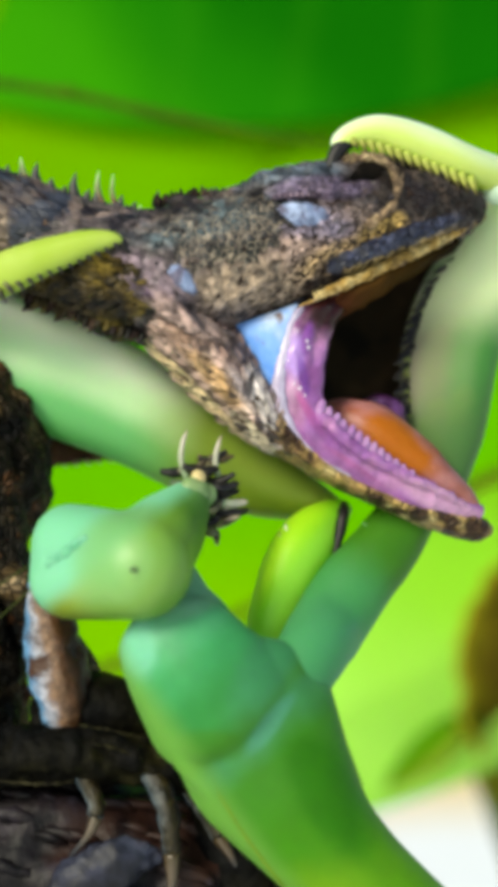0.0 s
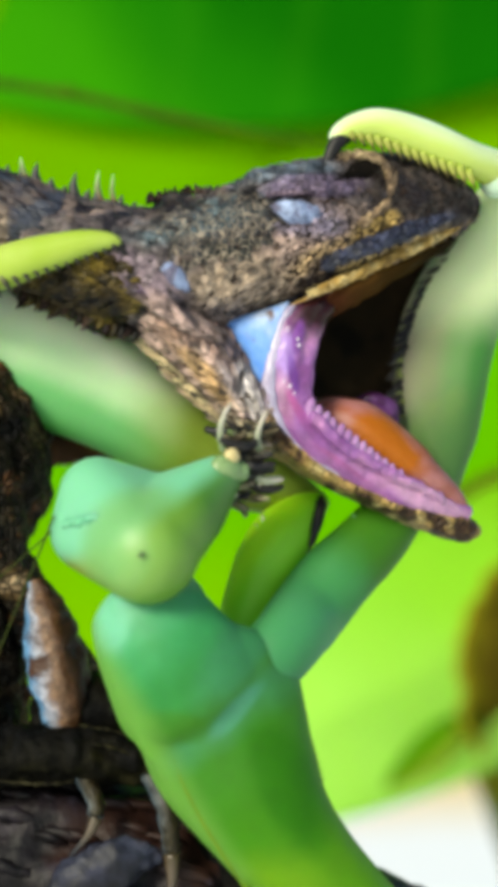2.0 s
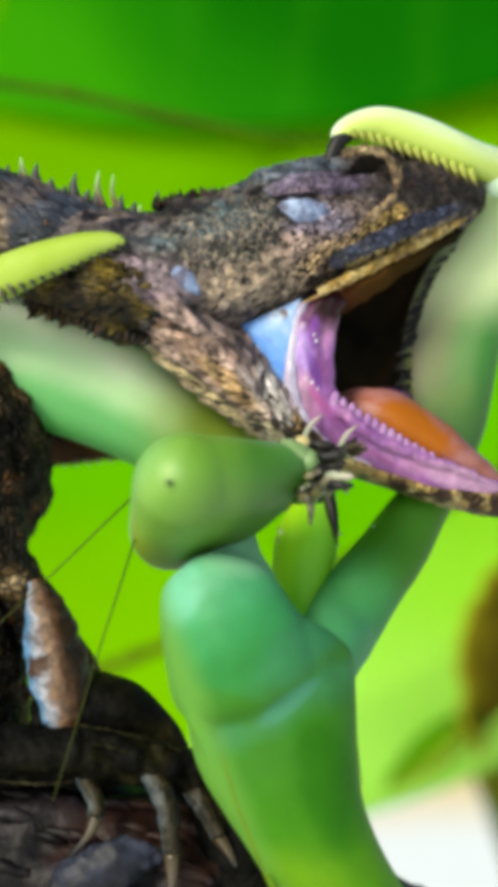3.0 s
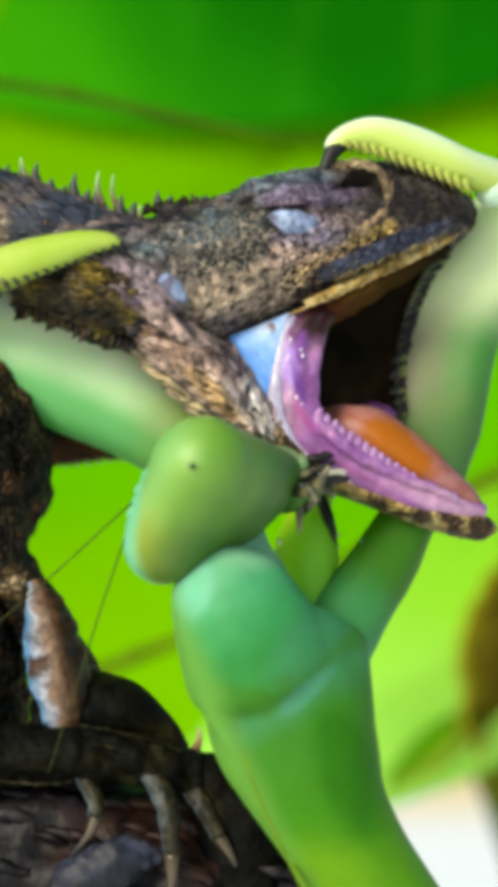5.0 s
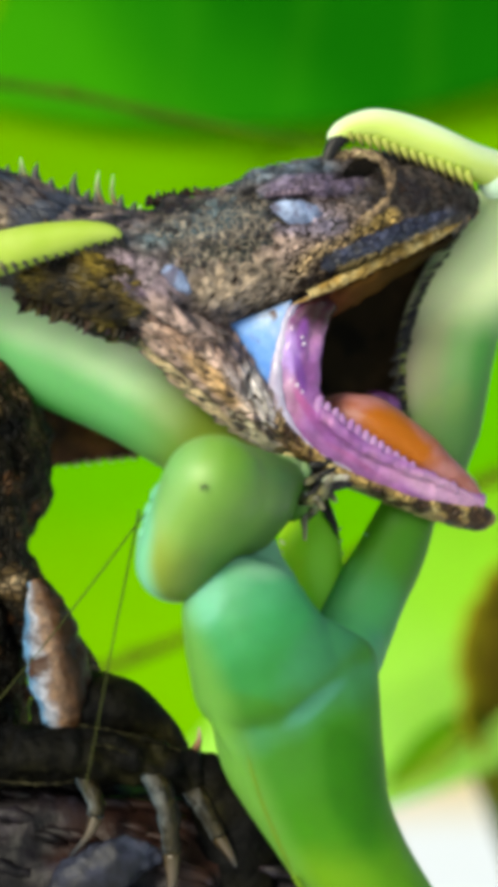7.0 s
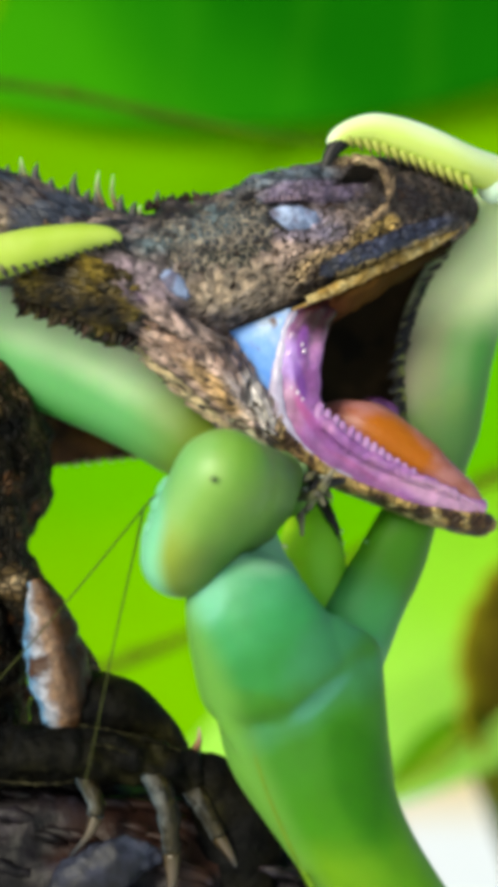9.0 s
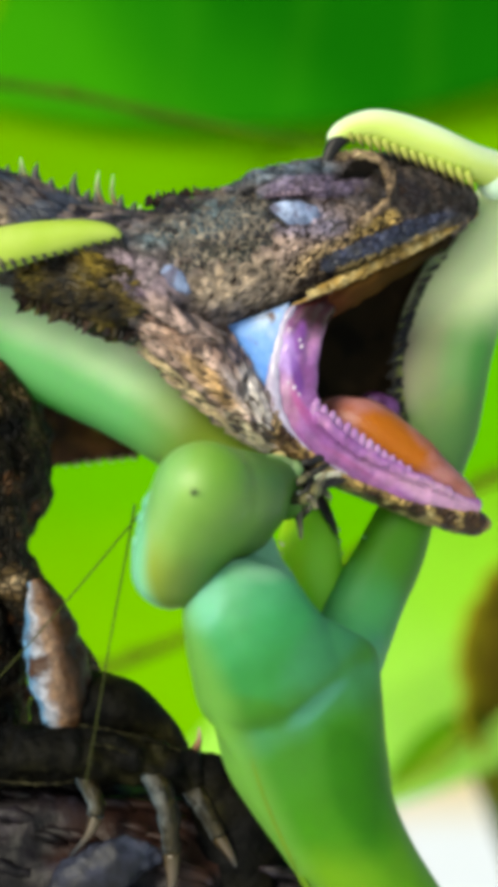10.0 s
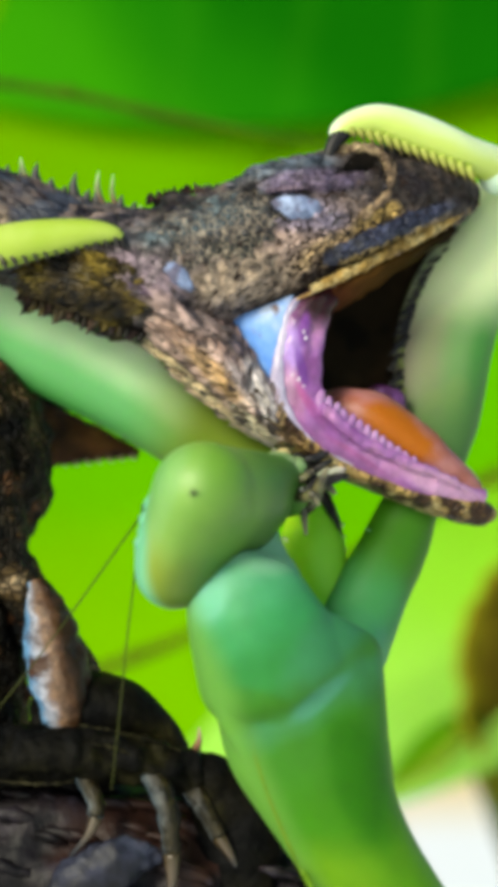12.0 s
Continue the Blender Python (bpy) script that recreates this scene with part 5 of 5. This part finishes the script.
        part("femoral_spine", thorn((a - 2, d + 10, 70), (a - 5, d - (12 if i % 3 else 20), 52), 6.5, 0), MAT["pale_thorn"], f1)
    P["tibia_near"] = t1 = part("fore_tibia", tube([(-170, 540, 0, 40, 40), (-80, 492, -90, 40, 34), (0, 464, -150, 39, 30), (80, 440, -176, 33, 26), (150, 424, -190, 24, 22), (196, 421, -196, 15, 15), (216, 426, -196, 5, 6)], 40, 26, 1.5, 0.003), MAT["tibia"], ob, origin=(200, 420, -190))
    for i in range(16):
        f = i / 15
        a, d = -60 + 262 * f, 528 - 92 * f - 10 * math.sin(math.pi * f)
        part("tibial_spine", thorn((a - 7, d - 18, -162 - 36 * f), (a + 9, d + 12 - 4 * f, -172 - 36 * f), 8.5, 0, 5), MAT["thorn"], t1)
    part("claw", thorn((212, 424, -196), (238, 452, -196), 8, -0.15), MAT["dark"], t1)
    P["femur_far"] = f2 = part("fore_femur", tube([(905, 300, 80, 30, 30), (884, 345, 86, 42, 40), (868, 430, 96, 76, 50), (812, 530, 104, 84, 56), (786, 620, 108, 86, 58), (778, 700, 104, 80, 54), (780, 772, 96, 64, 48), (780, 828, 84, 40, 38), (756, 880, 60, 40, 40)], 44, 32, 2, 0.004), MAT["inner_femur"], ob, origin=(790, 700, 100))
    rng = random.Random(31)
    for a, d in spline([(812, 392), (792, 440), (756, 490), (730, 540), (712, 590), (702, 640), (700, 690), (704, 730)], 40):
        a, d = a + rng.uniform(-3, 3), d + rng.uniform(-3, 3)
        part("femoral_spine", thorn((a + 12, d - 5, 74), (a - rng.uniform(4, 20), d + rng.uniform(0, 10), 60), rng.uniform(5, 7.5), 0, 6), MAT["dark" if rng.random() < 0.8 else "thorn"], f2)
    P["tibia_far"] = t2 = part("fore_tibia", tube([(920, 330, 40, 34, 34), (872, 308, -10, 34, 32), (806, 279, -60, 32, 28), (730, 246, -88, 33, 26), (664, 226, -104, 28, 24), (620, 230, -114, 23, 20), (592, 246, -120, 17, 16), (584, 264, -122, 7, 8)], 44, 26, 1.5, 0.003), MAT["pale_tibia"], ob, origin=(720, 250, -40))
    for i in range(14):
        f = i / 13
        a, d = 614 + 212 * f, 250 + 80 * f - 4 * math.sin(math.pi * f)
        y = -126 + 50 * f
        part("tibial_spine", tube([(a - 5, d - 20, y + 4, 9.5, 8), (a - 1, d - 9, y - 4, 6.5, 5), (a + 5, d + 3, y - 9, 2.8, 2.4), (a + 9, d + rng.uniform(9, 15), y - 11, 0.5, 0.5)], 8, 8), MAT["tibia_tooth"], t2)
    part("claw", tube([(622, 234, -104, 12, 12), (600, 246, -120, 16, 14), (583, 266, -128, 13, 12), (571, 292, -134, 8, 8), (562, 322, -138, 1, 1)], 20, 12), MAT["dark"], t2, "black hooked claw")
    part("knee", ball(874, 316, -6, 36, 42, 36, 20), MAT["knee"], t2, "pale mint knee joint")
    return P


LIZARD_HEAD, LIZARD_JAW = lizard()
MANTIS = mantis()


# ---- what moves ----
TIMES = (0, 0.5, 1, 1.5, 2, 2.5, 3, 5, 5.5, 6, 6.5, 7, 9, 9.5, 10, 10.5, 11, 11.5, 12)


def shifted(ob, a, d, y, turn=None):
    """The pose of a part whose turning point comes to a place of the plan; turn: degrees clockwise, or a quaternion."""
    m = Matrix.Translation(at(a, d, y) - ORIGIN.get(ob.parent, ob.parent.location))
    if turn is None:
        return m
    if isinstance(turn, tuple):
        return m @ Quaternion(turn).to_matrix().to_4x4()
    return m @ pose(0, 0, 0, 0, turn, 0)


# quick starts of the mantis between the half seconds
STARTS = (0.8, 0.9, 1.7, 1.9, 2.3, 2.4)
MOMENTS = tuple(sorted(TIMES + STARTS))


def with_starts(rows, moves=None):
    """The rows of TIMES with those of STARTS let in, each between its neighbours and moved by (a, d)."""
    out = []
    for t in MOMENTS:
        if t in TIMES:
            out.append(tuple(rows[TIMES.index(t)]))
            continue
        i = max(k for k, q in enumerate(TIMES) if q < t)
        f = (t - TIMES[i]) / (TIMES[i + 1] - TIMES[i])
        row = [p + (q - p) * f for p, q in zip(rows[i], rows[i + 1])]
        a, d = (moves or {}).get(t, (0, 0))
        out.append((row[0] + a, row[1] + d, *row[2:]))
    return out


def motions():
    # the lizard's head: shift and turn
    head = ((16, -6, 0.5), (11, 10, 1.3), (9, -2, 0.3), (0, -18, -0.3), (5, -10, 0.6), (10, -13, 0), (19, -1, -2.0), (0, 9, 0.1), (0, 0, 0), (2, 9, -0.1), (0, -2, -0.2), (5, -5, -0.5), (3, 3, -0.1), (5, -9, 0.1),
            (4, -5, -0.2), (3, -7, -0.9), (8, -7, -1.2), (3, -1, -0.9), (8, -8, -1.6))
    gape = ((11, -7, 2.4), (8, 12, 2.5), (7, -3, 2.2), (-8, -22, 2.9), (-5, -12, 3.3), (5, -16, 2.6), (24, -8, -3.4), (1, 13, -0.7), (0, 0, 0), (3, 10, -0.9), (-1, -5, -0.1), (3, -9, 0), (3, 4, -0.4), (0, -13, 0.7),
            (-1, -6, 0.8), (-2, -15, 0.7), (1, -14, 0.5), (-2, -9, 0.9), (6, -19, 0.2))
    a0, d0, y0 = HEAD_PIVOT
    walk(LIZARD_HEAD, [(t, shifted(LIZARD_HEAD, a0 + a, d0 + d, y0, r)) for t, (a, d, r) in zip(TIMES, head)])
    a0, d0, y0 = JAW_PIVOT
    walk(LIZARD_JAW, [(t, shifted(LIZARD_JAW, a0 + a, d0 + d, y0, r)) for t, (a, d, r) in zip(TIMES, gape)])
    # the mantis's head: place of the near eye, of the dark point on it, and turn
    eye = ((248, 1003, 240, 1003, 0.859, 0.412, 0.125, 0.277), (232, 950, 225, 948, 0.862, 0.433, 0.124, 0.234), (203, 938, 181, 931, 0.900, 0.412, 0.027, -0.141), (232, 998, 225, 1001, 0.820, 0.547, 0.077, 0.152),
           (260, 976, 254, 978, 0.794, 0.573, 0.110, 0.170), (276, 920, 254, 917, 0.903, 0.396, 0.029, -0.163), (326, 856, 300, 854, 0.966, 0.202, 0.064, -0.146), (358, 827, 340, 825, 0.997, -0.023, 0.044, 0.051),
           (340, 855, 322, 853, 1, 0, 0, 0), (375, 824, 357, 822, 0.994, -0.027, 0.052, 0.097), (344, 866, 326, 864, 0.999, 0.013, -0.020, 0.023), (378, 860, 360, 861, 0.995, 0.004, 0.014, 0.097),
           (396, 850, 378, 848, 0.987, -0.003, 0.016, 0.158), (360, 883, 342, 882, 0.996, 0.031, -0.033, 0.075), (361, 871, 343, 870, 0.996, 0.017, -0.014, 0.085), (352, 891, 334, 890, 0.997, 0.037, -0.048, 0.051),
           (356, 881, 338, 880, 0.997, 0.032, -0.035, 0.059), (360, 878, 342, 877, 0.996, 0.024, -0.025, 0.078), (360, 872, 342, 871, 0.997, 0.027, -0.026, 0.061))
    started = {0.8: (265, 910, 249, 905, 0.889, 0.418, 0.056, -0.029), 0.9: (253, 895, 233, 889, 0.894, 0.415, 0.042, -0.085), 1.7: (257, 983, 251, 984, 0.810, 0.557, 0.090, 0.159),
               1.9: (233, 993, 227, 995, 0.799, 0.568, 0.103, 0.166), 2.3: (310, 938, 302, 940, 0.827, 0.520, 0.086, 0.070), 2.4: (284, 944, 271, 945, 0.859, 0.467, 0.061, -0.030)}
    between = dict(zip(MOMENTS, with_starts(eye)))
    thrust = {t: (row[0] - between[t][0], row[1] - between[t][1]) for t, row in started.items()}
    between.update(started)
    walk(MANTIS["head"], [(t, shifted(MANTIS["head"], a, d, EYE[2], tuple(q))) for t, (a, d, sa, sd, *q) in between.items()])
    walk(MANTIS["spot"], [(t, shifted(MANTIS["spot"], sa, sd, EYE[2] + 2)) for t, (a, d, sa, sd, *q) in between.items()])
    # the feelers: root and direction, in degrees below the right-hand level
    far = ((165, 930, 148), (140, 886, 147.5), (135, 890, 143), (110, 935, 135), (150, 893, 140), (200, 875, 138), (245, 873, 137.2), (280, 850, 138.5), (262, 878, 138.5), (280, 845, 135.8), (262, 886, 136), (290, 868, 128),
           (280, 872, 130.4), (270, 893, 132), (272, 884, 131), (262, 900, 130.7), (266, 892, 131), (270, 888, 129), (272, 885, 126.5))
    near = ((150, 952, 137), (120, 890, 128.7), (150, 935, 120), (75, 968, 109.5), (95, 912, 111.8), (185, 940, 108), (245, 930, 107.4), (243, 880, 108), (225, 905, 108.2), (236, 893, 105.9), (228, 915, 105), (246, 900, 101),
            (254, 895, 102), (237, 900, 101.3), (238, 892, 100), (232, 905, 99.7), (236, 898, 99), (240, 893, 98), (252, 890, 96.3))
    for key, (a0, d0, y0), rest, rows in (("feeler_far", FEELERS[0], 138.5, far), ("feeler_near", FEELERS[1], 108.2, near)):
        walk(MANTIS[key], [(t, shifted(MANTIS[key], a, d, y0, r - rest)) for t, (a, d, r) in zip(MOMENTS, with_starts(rows, thrust))])
    # its thorax: place and turn
    body = ((299, 1245, -13), (272, 1187, -11.5), (270, 1194, -8), (252, 1234, -8), (243, 1207, -8), (274, 1193, 0.8), (346, 1162, 2), (371, 1153, -1), (364, 1165, 0), (383, 1153, 1), (369, 1175, 0.6), (387, 1169, 0.6),
            (395, 1164, -0.5), (381, 1184, -1.2), (390, 1174, -0.6), (387, 1179, -1.8), (392, 1173, -0.8), (390, 1175, -0.4), (396, 1161, 0))
    body = with_starts(body, {0.8: (14, -34), 0.9: (26, -48), 2.3: (-13, -12), 2.4: (-24, -4)})
    walk(MANTIS["thorax"], [(t, shifted(MANTIS["thorax"], a, d, THORAX_PIVOT[2], r)) for t, (a, d, r) in zip(MOMENTS, body)])

    def carried_by(row, a, d):
        """Where a point of the thorax has gone."""
        r = radians(row[2])
        da, dd = a - THORAX_PIVOT[0], d - THORAX_PIVOT[1]
        return row[0] + da * math.cos(r) - dd * math.sin(r), row[1] + da * math.sin(r) + dd * math.cos(r)

    def coxa(ob, top, tops, foot, y):
        rest = math.degrees(math.atan2(foot[1] - top[1], foot[0] - top[0]))
        rows = []
        for t, row, (a, d) in zip(MOMENTS, body, with_starts(tops)):
            fa, fd = carried_by(row, *foot)
            rows.append((t, shifted(ob, a, d, y, math.degrees(math.atan2(fd - d, fa - a)) - rest)))
        walk(ob, rows)
    tops = [(735 + a, 890 + d) for a, d, r in gape]
    coxa(MANTIS["coxa_far"], (735, 890), tops, (572, 1170), 30)
    near = ((592, 918), (588, 905), (585, 900), (560, 908), (552, 905), (560, 900), (572, 892), (562, 899), (562, 895), (564, 898), (562, 894), (560, 892), (562, 897), (560, 893), (558, 894), (560, 890), (560, 890), (558, 894), (564, 886))
    coxa(MANTIS["coxa_near"], (562, 895), near, (556, 1080), 50)
    # forelegs
    lift = (23, 41, 32, 9, 11, 12, 26, 14, 0, 3, -12, -17, -11, -31, -24, -29, -29, -25, -29)
    walk(MANTIS["femur_near"], [(t, shifted(MANTIS["femur_near"], 560 + (a - 562) * 0.6, 880 + (d - 895) * 0.6, 90, -v * 0.105)) for t, v, (a, d) in zip(TIMES, lift, near)])
    tip = ((0, 2), (3, 14), (3, 9), (-3, 0), (-2, 5), (2, 2), (5, 5), (-3, 5), (0, 0), (0, 2), (0, -5), (0, -8), (0, -3), (4, -8), (-1, -8), (-2, -9), (1, -8), (-1, -6), (2, -8))
    walk(MANTIS["tibia_near"], [(t, shifted(MANTIS["tibia_near"], 200 + a, 420 + d, -190, -(v - d) * 0.26)) for t, v, (a, d) in zip(TIMES, lift, tip)])
    grip = ((9, 9), (12, 15), (9, -2), (-2, 0), (-3, 10), (5, 4), (12, -8), (3, 6), (0, 0), (3, 6), (-2, -2), (2, 2), (0, 5), (-2, 0), (-3, 6), (-4, 4), (-2, 0), (-4, 4), (-1, -8))
    walk(MANTIS["femur_far"], [(t, shifted(MANTIS["femur_far"], 790 + a, 700 + d, 100)) for t, (a, d) in zip(TIMES, grip)])
    hook = ((10, 5), (8, 20), (6, 2), (3, -19), (7, -6), (9, -9), (10, -9), (0, 9), (0, 0), (2, 5), (0, -3), (4, -5), (3, 3), (6, -4), (4, -4), (3, -9), (6, -9), (3, -6), (7, -13))
    walk(MANTIS["tibia_far"], [(t, shifted(MANTIS["tibia_far"], 720 + a, 250 + d, -40)) for t, (a, d) in zip(TIMES, hook)])


motions()
